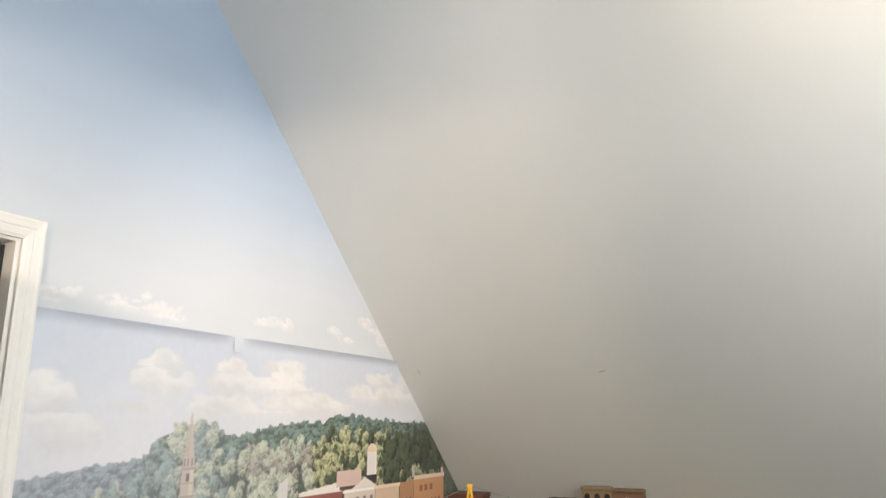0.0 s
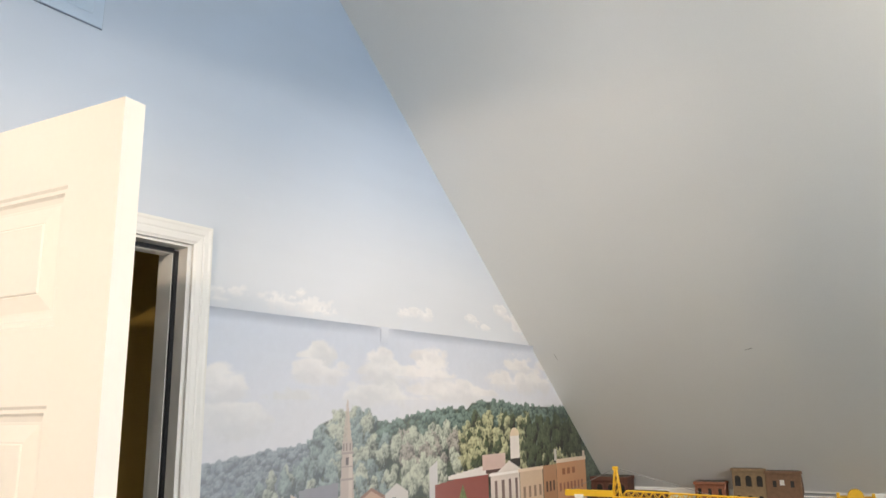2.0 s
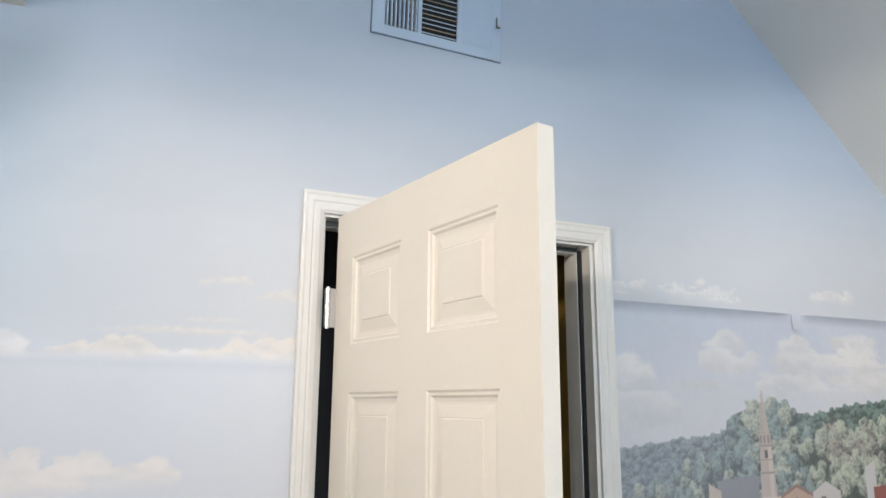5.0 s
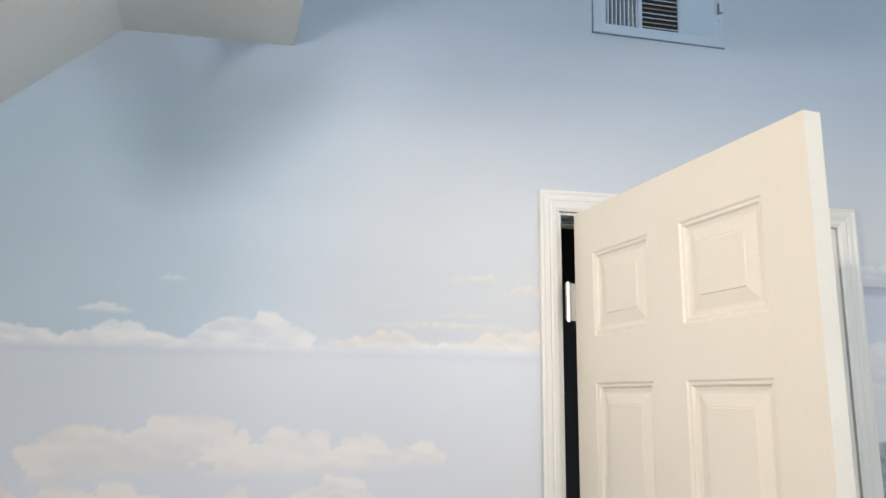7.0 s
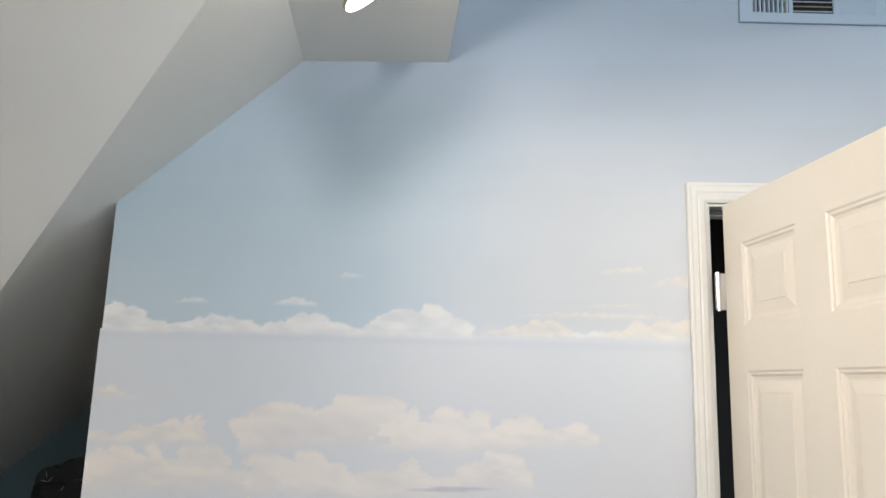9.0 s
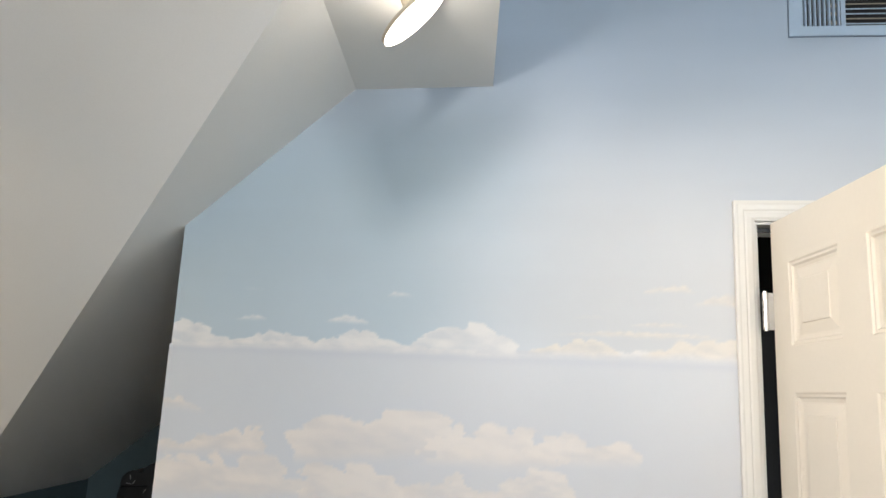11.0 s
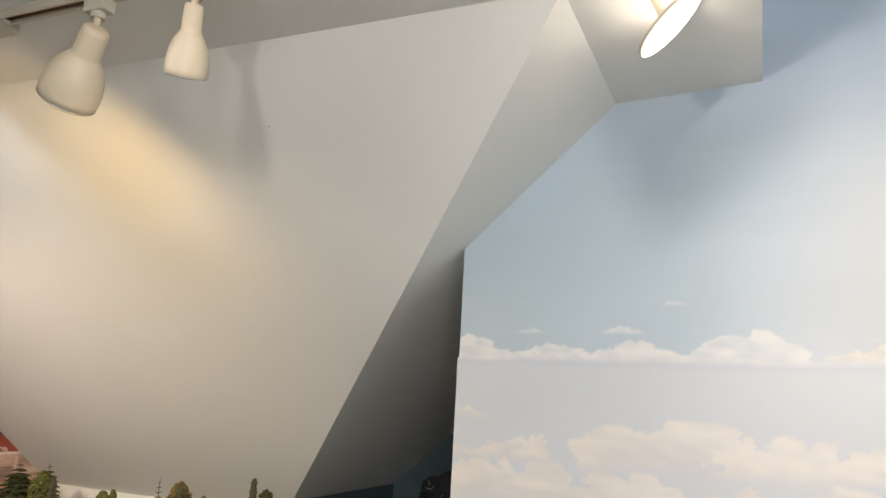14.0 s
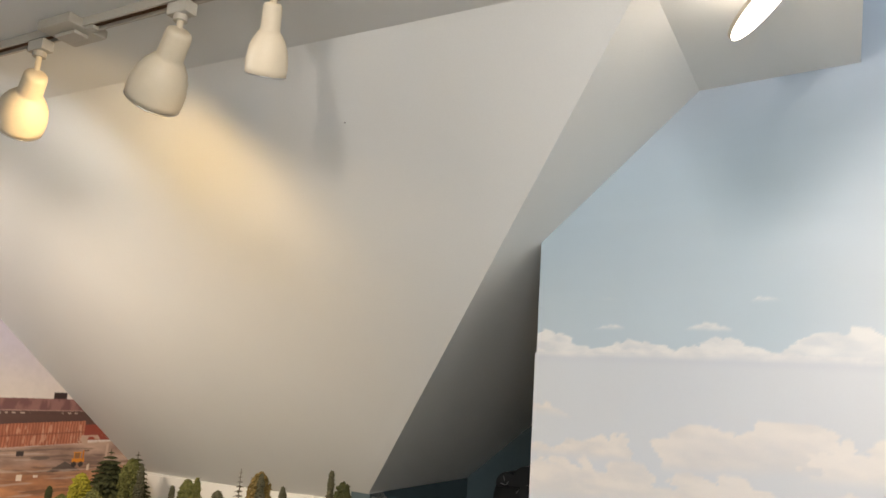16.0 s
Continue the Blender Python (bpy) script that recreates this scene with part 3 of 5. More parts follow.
    for k in range(4):
        c = quad(c, x, z, 2.935 + 0.052 * k, 2.955 + 0.052 * k, 1.25, 1.355, lin(132, 112, 106))
    c = quad(c, x, z, 3.13, 3.325, 1.20, 1.372, lin(214, 186, 158))
    c = quad(c, x, z, 3.12, 3.335, 1.372, 1.386, lin(230, 206, 182))
    for k in range(4):
        c = quad(c, x, z, 3.155 + 0.045 * k, 3.175 + 0.045 * k, 1.268, 1.312, lin(150, 122, 104))
    c = quad(c, x, z, 3.33, 3.452, 1.20, 1.385, lin(182, 134, 98))
    for k in range(3):
        c = quad(c, x, z, 3.355 + 0.032 * k, 3.370 + 0.032 * k, 1.275, 1.318, lin(84, 58, 46))
    c = quad(c, x, z, 3.455, 3.755, 1.18, 1.392, lin(200, 148, 108))
    c = quad(c, x, z, 3.455, 3.760, 1.388, 1.405, lin(228, 206, 184))
    for k in range(3):
        c = quad(c, x, z, 3.51 + 0.05 * k, 3.538 + 0.05 * k, 1.335, 1.362, lin(150, 92, 56))
    for k in range(7):
        c = quad(c, x, z, 3.48 + 0.036 * k, 3.498 + 0.036 * k, 1.265, 1.300, lin(150, 96, 70))
    c = quad(c, x, z, 3.44, 3.462, 1.40, 1.45, lin(196, 190, 186))
    c = quad(c, x, z, 3.725, 3.752, 1.40, 1.43, lin(214, 196, 180))
    haze = np.clip((2.75 - x) / 1.2, 0, 1) * step01(1.70, 1.62, z) * 0.28
    c = mix(c, lin(206, 208, 210), haze + 0.04)
    return c * (1 + 0.05 * (fbm(x, z, 60, 19, 3) - 0.5)[..., None])


def sheet(name, x0, x1, low, high, y, size, painter, material, label, category="", kind="", curl=None, axis="x", parent=None):
    """A painted sheet whose lower and upper edges follow low(x) and high(x)."""
    nx = max(2, int(round((x1 - x0) / size)))
    xs = np.linspace(x0, x1, nx + 1)
    lo, hi = np.array([low(v) for v in xs]), np.array([high(v) for v in xs])
    nz = max(2, int(round((hi - lo).max() / size)))
    ts = np.linspace(0, 1, nz + 1)
    X = np.repeat(xs[:, None], nz + 1, 1)
    Z = lo[:, None] + (hi - lo)[:, None] * ts[None, :]
    Y = np.full(X.shape, float(y))
    if curl is not None:
        Y = Y + curl(X, Z)
    co = np.stack((X, Y, Z) if axis == "x" else (Y, X, Z), -1).reshape(-1, 3).astype(np.float32)
    i = np.arange((nx + 1) * (nz + 1)).reshape(nx + 1, nz + 1)
    q = np.stack((i[:-1, :-1], i[1:, :-1], i[1:, 1:], i[:-1, 1:]), -1).reshape(-1, 4)
    if axis != "x":
        q = q[:, ::-1]
    me = bpy.data.meshes.new(name)
    me.vertices.add(len(co))
    me.vertices.foreach_set("co", co.ravel())
    me.loops.add(q.size)
    me.loops.foreach_set("vertex_index", q.ravel().astype(np.int32))
    me.polygons.add(len(q))
    me.polygons.foreach_set("loop_start", np.arange(0, q.size, 4, dtype=np.int32))
    me.update(calc_edges=True)
    rgb = np.clip(painter(X, Z), 0, 1).reshape(-1, 3)
    col = me.color_attributes.new("paint", "FLOAT_COLOR", "POINT")
    col.data.foreach_set("color", np.concatenate((rgb, np.ones((len(rgb), 1))), 1).astype(np.float32).ravel())
    me.materials.append(material)
    for f in me.polygons:
        f.use_smooth = True
    if parent is not None:
        return place(name, me, parent, label)
    return tagged(place(name, me), label, category, kind=kind)


FACE = WALL_Y - 0.003
CX0, CX1, CTOP = 0.697, 1.565, 2.105  # outer edge of the door casing


def wall_top(x):
    return min(HIGH, s2_at(x) + 0.012, sr_at(x) + 0.012)


WALL_WORDS = "sky-blue painted wall with small hand-painted clouds"
sheet("wall_north_paint_west", X_FREE, CX0 + 0.02, lambda x: 1.60, wall_top, FACE, 0.006, paint_wall, PAINTED, WALL_WORDS, kind="structure")
sheet("wall_north_paint_middle", CX0 + 0.02, CX1 - 0.02, lambda x: CTOP - 0.03, wall_top, FACE, 0.008, paint_wall, PAINTED, WALL_WORDS, kind="structure")
sheet("wall_north_paint_east", CX1 - 0.02, 3.95, lambda x: min(1.80, sr_at(x) - 0.01), wall_top, FACE, 0.007, paint_wall, PAINTED, WALL_WORDS, kind="structure")
sheet("cloud_mural_print", X_FREE - 0.003, CX0 + 0.002, lambda x: 0.75, lambda x: 1.692 + 0.022 * (x - X_FREE) / 1.48 + 0.010, FACE - 0.004, 0.006, paint_west_print, PRINT,
      "pale printed wall mural of cream clouds in hazy sky", "wall mural")


def east_curl(X, Z):
    near = np.clip((Z - 1.868) / 0.032, 0, 1) ** 2
    return -0.012 * near * (1 - np.exp(-((X - 2.27) / 0.05) ** 2) * 0.9)


def town_low(x):
    return min(1.0, sr_at(x) - 0.02)


def town_high(x):
    return min(1.900, sr_at(x) + 0.004)


town = thing("town_mural_print", "printed wall mural of a wooded hill town with church", "wall mural")
sheet("printed_panel", CX1 - 0.002, 2.270, town_low, town_high, FACE - 0.004, 0.0032, paint_east_print, PRINT, "printed paper panel with church spire", curl=east_curl, parent=town)
sheet("printed_panel", 2.2704, 4.05, town_low, town_high, FACE - 0.004, 0.0032, paint_east_print, PRINT, "printed paper panel with the main street", curl=east_curl, parent=town)
part("tape", box((2.250, FACE - 0.0082, 1.852), (2.290, FACE - 0.0076, 1.903)), mat("clear_tape", (0.655, 0.70, 0.765), 0.25, vary=0.03), town, "short strip of whitish tape")


def paint_industry(y, z):
    """Steelworks yard: sky, long sheds, rusty fence, orange earth."""
    c = np.ones(y.shape + (3,)) * np.array(lin(206, 200, 216))
    c = mix(c, lin(226, 216, 212), step01(1.7, 1.4, z))
    c = c * (1 + 0.05 * (fbm(y, z, 3, 5) - 0.5)[..., None])
    c = quad(c, y, z, 1.74, 1.81, 1.3, 1.43, lin(58, 42, 42))
    c = quad(c, y, z, 0.4, 3, 1.20, 1.398, lin(122, 84, 84))
    c = mix(c, lin(150, 108, 104), step01(0.5, 0.65, fbm(y * 3, z, 9, 4)) * ((z > 1.33) & (z < 1.398)))
    c = quad(c, y, z, 0.4, 3, 1.318, 1.338, lin(92, 66, 62))
    c = quad(c, y, z, 0.4, 3, 1.337, 1.341, lin(178, 146, 138))
    win = ((np.sin(y * 170 + 9 * fbm(y, z * 0, 6, 3, 2)) > 0.1) & (z > 1.323) & (z < 1.331)).astype(float)
    c = mix(c, lin(196, 178, 168), win * 0.8 * step01(0.45, 0.6, fbm(y, z * 0, 12, 29, 2)))
    c = quad(c, y, z, 0.4, 3, 1.26, 1.318, lin(96, 70, 66))
    slope = (y - 1.5) * 0.04
    fence = ((z - slope > 1.158) & (z - slope < 1.272) & (y < 1.93)).astype(float)
    c = mix(c, np.array(lin(184, 116, 92)) * (0.75 + 0.5 * fbm(y, z * 0.2, 60, 8, 2))[..., None], fence)
    c = mix(c, lin(140, 76, 60), fence * 0.8 * step01(0.6, 1.0, np.abs(np.sin(y * 205 + 2 * fbm(y, z, 20, 2)))))
    c = mix(c, lin(212, 164, 142), fence * step01(0.62, 0.75, fbm(y * 1.0, z * 0.25, 80, 17, 2)) * 0.7)
    c = mix(c, lin(120, 68, 56), fence * (np.abs(z - slope - 1.215) < 0.004) * 0.5)
    shed = ((y >= 1.93) & (z > 1.19) & (z < 1.27)).astype(float)
    c = mix(c, lin(150, 70, 58), shed)
    ground = step01(0.004, -0.004, z - 1.158 - slope)
    earth = np.clip((fbm(y, z * 3, 7, 71, 5) - 0.5) * 1.7 + 0.5, 0, 1)[..., None]
    col = np.array(lin(132, 106, 98)) * (1 - earth) + np.array(lin(204, 172, 156)) * earth
    rust = step01(1.09, 0.98, z + 0.10 * (fbm(y, z, 6, 33) - 0.5))[..., None]
    col = col * (1 - rust) + (np.array(lin(150, 104, 82)) * (1 - earth) + np.array(lin(222, 158, 116)) * earth) * rust
    c = c * (1 - ground[..., None]) + col * ground[..., None]
    heap = (z < 1.085 - np.abs(y - 1.85) * 0.55) & (z > 1.035)
    c = mix(c, lin(84, 76, 76), heap.astype(float) * 0.9)
    puddle = ((y - 1.72) / 0.05) ** 2 + ((z - 1.105) / 0.008) ** 2 < 1
    c = mix(c, lin(90, 80, 78), puddle.astype(float) * 0.7)
    ruts = step01(0.56, 0.66, fbm(y * 0.5 + z, z * 6, 9, 55, 4)) * (z < 1.15)
    c = mix(c, lin(92, 76, 70), ruts * 0.5)
    c = mix(c, lin(206, 186, 174), step01(0.60, 0.68, fbm(y * 0.6, z * 7, 10, 58, 4)) * (z < 1.15) * 0.5)
    c = quad(c, y, z, 1.884, 1.950, 1.078, 1.098, lin(226, 142, 52))  # a small yellow loader
    for y0, y1 in ((1.892, 1.897), (1.925, 1.930)):
        c = quad(c, y, z, y0, y1, 1.096, 1.130, lin(220, 138, 50))
    c = quad(c, y, z, 1.890, 1.932, 1.126, 1.131, lin(228, 150, 60))
    c = quad(c, y, z, 1.897, 1.925, 1.100, 1.126, lin(150, 104, 66))
    c = quad(c, y, z, 1.940, 1.948, 1.090, 1.138, lin(206, 124, 48))
    c = quad(c, y, z, 1.946, 1.975, 1.132, 1.138, lin(110, 80, 62))
    for yc in (1.898, 1.935):
        c = mix(c, lin(58, 50, 50), (((y - yc) / 0.013) ** 2 + ((z - 1.068) / 0.014) ** 2 < 1).astype(float))
    c = quad(c, y, z, 1.968, 1.982, 1.035, 1.060, lin(226, 206, 192), 0.8)
    c = quad(c, y, z, 1.62, 1.648, 1.000, 1.030, lin(232, 214, 200))
    c = quad(c, y, z, 1.70, 1.722, 1.012, 1.024, lin(236, 220, 208))
    c = quad(c, y, z, 1.60, 1.635, 1.118, 1.142, lin(70, 60, 60))
    c = quad(c, y, z, 2.065, 2.08, 1.08, 1.17, lin(206, 178, 160))
    clutter = step01(0.52, 0.6, fbm(y, z, 32, 90)) * ((z > 1.165) & (z < 1.215) & (y > 1.9))
    c = mix(c, lin(196, 166, 150), clutter)
    return c * (1 + 0.10 * (fbm(y, z, 45, 14, 3) - 0.5)[..., None])


sheet("industry_mural_print", 0.2, 2.62, lambda y: 0.70, lambda y: min(2.40, s1(3.556 * UY + y * UX) + 0.02), -3.556, 0.0045, paint_industry, PRINT, "printed wall mural of a rust-red steelworks yard", "wall mural", axis="y")

# ---------------------------------------------------------------- door: casing, jamb, leaf


def casing(x0, x1, top):
    """Three mitred strips with a stepped section, in one mesh."""
    steps = [(0.0, 0.0), (0.0, 0.017), (0.006, 0.0172), (0.011, 0.0155), (0.022, 0.0148), (0.026, 0.0128), (0.030, 0.0138), (0.042, 0.0118), (0.046, 0.0095), (0.050, 0.008), (0.050, 0.0)]
    bm = bmesh.new()
    rings = []
    for way in (0, 1, 2, 3):
        ring = []
        for s, d in steps:
            y = FACE - d
            if way == 0:
                co = (x0 + s, y, 0.0)
            elif way == 1:
                co = (x0 + s, y, top - s)
            elif way == 2:
                co = (x1 - s, y, top - s)
            else:
                co = (x1 - s, y, 0.0)
            ring.append(bm.verts.new(co))
        rings.append(ring)
    for a, b in zip(rings, rings[1:]):
        for i in range(len(steps) - 1):
            bm.faces.new((a[i], a[i + 1], b[i + 1], b[i]))
    return bm


door_frame = tagged(new("door_1"), "white painted door frame with moulded casing, door open", kind="structure")
part("casing", casing(CX0, CX1, CTOP), TRIM, door_frame)
bm = bmesh.new()
add_box(bm, (DX0 - 0.002, WALL_Y - 0.001, 0), (DX0 + 0.013, WALL_Y + 0.125, DTOP))
part("jamb", bm, TRIM, door_frame)
part("jamb", box((DX1 - 0.013, WALL_Y - 0.001, 0), (DX1 + 0.002, WALL_Y + 0.125, DTOP)), TRIM, door_frame)
part("head_jamb", box((DX0 + 0.013, WALL_Y - 0.001, DTOP - 0.014), (DX1 - 0.013, WALL_Y + 0.125, DTOP + 0.004)), TRIM, door_frame)
part("stop", box((DX1 - 0.026, WALL_Y + 0.045, 0), (DX1 - 0.013, WALL_Y + 0.085, DTOP - 0.014)), TRIM, door_frame)
part("stop", box((DX0 + 0.013, WALL_Y + 0.045, DTOP - 0.027), (DX1 - 0.026, WALL_Y + 0.085, DTOP - 0.014)), TRIM, door_frame)
part("weather_strip", box((DX1 - 0.024, WALL_Y + 0.036, 0), (DX1 - 0.0135, WALL_Y + 0.0445, DTOP - 0.02)), BLACK, door_frame)
part("weather_strip", box((DX0 + 0.014, WALL_Y + 0.036, DTOP - 0.025), (DX1 - 0.026, WALL_Y + 0.0445, DTOP - 0.0145)), BLACK, door_frame)

LEAF_W, LEAF_H, LEAF_T = 0.713, 2.030, 0.0335
PANELS_X = [(0.081, 0.296), (0.397, 0.612)]
PANELS_Z = [(0.240, 0.740), (0.940, 1.624), (1.727, 1.921)]


def leaf():
    """A six-panel leaf: flat skin with sunk, bevelled panels on both faces."""
    bm = bmesh.new()
    xs = sorted({0, LEAF_W, *[v for p in PANELS_X for v in p]})
    zs = sorted({0, LEAF_H, *[v for p in PANELS_Z for v in p]})
    for y, flip in ((0.0, 1), (LEAF_T, -1)):
        for xa, xb in zip(xs, xs[1:]):
            for za, zb in zip(zs, zs[1:]):
                if (xa, xb) in PANELS_X and (za, zb) in PANELS_Z:
                    loops = []
                    for inset, depth in ((0, 0), (0.004, 0.003), (0.009, 0.003), (0.013, 0.0075), (0.020, 0.0095), (0.024, 0.0095), (0.046, 0.0042), (0.0475, 0.0047), (0.0490, 0.0028), (0.0500, 0.0024)):
                        yy = y + flip * depth
                        loops.append([bm.verts.new(c) for c in ((xa + inset, yy, za + inset), (xb - inset, yy, za + inset), (xb - inset, yy, zb - inset), (xa + inset, yy, zb - inset))])
                    for a, b in zip(loops, loops[1:]):
                        for i in range(4):
                            bm.faces.new((a[i], a[(i + 1) % 4], b[(i + 1) % 4], b[i]))
                    bm.faces.new(loops[-1])
                else:
                    bm.faces.new([bm.verts.new(c) for c in ((xa, y, za), (xb, y, za), (xb, y, zb), (xa, y, zb))])
    for a, b in (((0, 0), (LEAF_W, 0)), ((LEAF_W, 0), (LEAF_W, LEAF_H)), ((LEAF_W, LEAF_H), (0, LEAF_H)), ((0, LEAF_H), (0, 0))):
        bm.faces.new([bm.verts.new(c) for c in ((a[0], 0, a[1]), (b[0], 0, b[1]), (b[0], LEAF_T, b[1]), (a[0], LEAF_T, a[1]))])
    bmesh.ops.remove_doubles(bm, verts=list(bm.verts), dist=0.0002)
    return bm


door = tagged(new("panel_door"), "cream-white six-panel interior door standing wide open", "door")
door.matrix_basis = pose(0.780, 1.676, 0.014, 0, 0, -80.8)
part("leaf", leaf(), DOOR, door)
for z in (0.20, 1.02, 1.77):
    hinge = part("hinge", box((-0.0012, -0.016, z), (0.0018, 0.004, z + 0.089)), STEEL, door, "brushed steel butt hinge")
    bm = bmesh.new()
    for k in range(5):
        add_cyl(bm, (0.002, -0.0205, z + k * 0.0178 + 0.0010), (0.002, -0.0205, z + (k + 1) * 0.0178 - 0.0010), 0.0072, seg=18)
    add_cyl(bm, (0.002, -0.0205, z - 0.003), (0.002, -0.0205, z + 0.092), 0.0045, seg=12)
    part("knuckle", bm, STEEL, hinge)
for y in (-1, 1):
    knob = part("knob", lathe([(0.0, 0.0), (0.031, 0.0), (0.031, 0.005), (0.012, 0.010), (0.011, 0.030), (0.024, 0.040), (0.027, 0.052), (0.020, 0.062), (0.0, 0.064)], 24), STEEL, door, "satin steel door knob",
                smooth=True, m=pose(LEAF_W - 0.06, 0 if y < 0 else LEAF_T, 0.92, 90 if y < 0 else -90))

# hall beyond the doorway
slab("wall_hall_north", [(0.2, 2.75, 0), (2.6, 2.75, 0), (2.6, 2.75, 2.4), (0.2, 2.75, 2.4)], 0.1, HALL_PAINT, "ochre painted hall wall beyond the door", (0, 1, 0))
slab("wall_hall_east", [(1.75, 1.825, 0), (1.75, 2.75, 0), (1.75, 2.75, 2.4), (1.75, 1.825, 2.4)], 0.1, HALL_PAINT, "ochre painted side wall of the hall", (1, 0, 0))
slab("wall_hall_west", [(0.2, 1.825, 0), (0.2, 2.75, 0), (0.2, 2.75, 2.4), (0.2, 1.825, 2.4)], 0.1, HALL_PAINT, "ochre painted end wall of the hall", (-1, 0, 0))
slab("ceiling_hall", [(0.1, 1.825, 2.4), (2.6, 1.825, 2.4), (2.6, 2.85, 2.4), (0.1, 2.85, 2.4)], 0.1, CEIL, "white hall ceiling")
# near-black sheet paints the hall's darkness behind the door's hinge gap
slab("wall_hall_opening", [(0.25, 2.744, 0), (1.36, 2.744, 0), (1.36, 2.744, 2.395), (0.25, 2.744, 2.395)], 0.004, DARK, "black sheet standing in for the hall's unlit depth", (0, 1, 0))
hall_frame = tagged(new("door_2"), "white painted frame of a second hall doorway", kind="structure")
part("casing", box((1.365, 2.725, 0), (1.425, 2.749, 2.16)), TRIM, hall_frame, bevel=0.003)
part("casing", box((1.735, 2.05, 0), (1.749, 2.12, 2.08)), TRIM, hall_frame, bevel=0.003)

# ---------------------------------------------------------------- air register high on the wall


def register():
    top = thing("air_register", "sky-blue painted steel air register with angled louvres", "air vent")
    top.matrix_basis = pose(0.8515, FACE, 2.5485, 0, 1.3, 0)
    W, H, D = 0.374, 0.205, 0.006
    fields = [(0.034, 0.126), (0.137, 0.241), (0.256, 0.347)]
    z0, z1 = 0.027, 0.178
    bm = bmesh.new()
    add_box(bm, (0, -D, 0), (W, 0, z0))
    add_box(bm, (0, -D, z1), (W, 0, H))
    edges = [0.0, *[v for f in fields for v in f], W]
    for a, b in zip(edges[::2], edges[1::2]):
        add_box(bm, (a, -D, z0), (b, 0, z1))
    part("frame", bm, VENT, top)
    rim = bmesh.new()
    for lo, hi in (((-0.002, -0.003, -0.002), (W + 0.002, 0, 0)), ((-0.002, -0.003, H), (W + 0.002, 0, H + 0.002)), ((-0.002, -0.003, 0), (0, 0, H)), ((W, -0.003, 0), (W + 0.002, 0, H))):
        add_box(rim, lo, hi)
    part("rim", rim, RIM, top)
    # flat near-black plate paints the duct's unlit depth behind the slats
    part("backing", box((0.02, -0.0006, 0.02), (W - 0.02, 0.0, H - 0.02)), DARK, top)
    for k in range(8):
        x = fields[0][0] + (fields[0][1] - fields[0][0]) * (k + 0.5) / 8
        m = pose(x, -0.004, 0, 0, 0, 12)
        part("slat", box((-0.0022, -0.004, z0), (0.0022, 0.004, z1), m), VENT, top)
    for k in range(11):
        z = z0 + (z1 - z0) * (k + 0.5) / 11
        part("louvre", box((fields[1][0], -0.007, -0.0012), (fields[1][1], 0.005, 0.0012), pose(0, -0.003, z, 34)), DUCT if k % 3 == 1 else VENT, top)
    for k in range(8):
        x = fields[2][0] + (fields[2][1] - fields[2][0]) * (k + 0.5) / 8
        part("slat", box((-0.0055, -0.0018, z0), (0.0055, 0.0018, z1), pose(x, -0.0045, 0, 0, 0, -14)), VENT, top)
    for k in range(6):
        part("damper_blade", box((fields[0][0] + 0.060, -0.0022, z0 + 0.006 + k * 0.024), (fields[0][1], -0.0010, z0 + 0.016 + k * 0.024)), DUCT, top)
    part("lever", box((0.3580, -0.013, 0.098), (0.3600, -D, 0.128)), GREYPL, top, "small grey damper lever")
    part("lever_tip", box((0.3555, -0.017, 0.096), (0.3665, -0.011, 0.100)), GREYPL, top)
    for x, z in ((0.3625, 0.080), (0.012, 0.10)):
        part("screw", add_cyl(bmesh.new(), (x, -D - 0.002, z), (x, -D, z), 0.004, seg=10), VENT, top)


register()

# ---------------------------------------------------------------- lamps
gimbal = thing("recessed_spotlight", "glowing round adjustable spotlight recessed in the ceiling", "ceiling light")
gimbal.matrix_basis = Matrix.Translation(GIMBAL + Vector((0, 0, 0.0))) @ GIMBAL_WAY.to_track_quat("-Z", "Y").to_matrix().to_4x4()
part("lens", add_cyl(bmesh.new(), (0, 0, -0.002), (0, 0, 0.003), 0.0838, seg=40), GLOW, gimbal, "bright white lamp face")
part("housing", lathe([(0.0, 0.0036), (0.060, 0.0036), (0.045, 0.014), (0.0, 0.022)], 40), LAMP, gimbal, smooth=True)
upright = gimbal.matrix_basis.inverted()
part("yoke", add_cyl(bmesh.new(), upright @ (GIMBAL - GIMBAL_WAY * 0.012), upright @ Vector((GIMBAL.x - 0.03, GIMBAL.y - 0.01, FLAT - 0.0005)), 0.012, seg=16), LAMP, gimbal)
part("ring", lathe([(0.0840, 0.006), (0.0853, 0.006), (0.0853, 0.0), (0.0846, -0.002), (0.0840, -0.001), (0.0840, 0.006)], 40), LAMP, gimbal, smooth=True)
# fixtures for the added downlights, none of them in view
for place_at, aim, watts, colour, cone in ADDED_CANS:
    can = thing("added_downlight", "round white downlight added in the high ceiling, out of view", "ceiling light", "recessed downlights")
    can.matrix_basis = Matrix.Translation(place_at + Vector((0, 0, 0.02)))
    part("trim_ring", lathe([(0.060, 0.0), (0.062, -0.006), (0.085, -0.006), (0.088, 0.0)], 32), LAMP, can, smooth=True)
    part("lens", add_cyl(bmesh.new(), (0, 0, -0.002), (0, 0, 0.0), 0.061, seg=32), BULB, can)



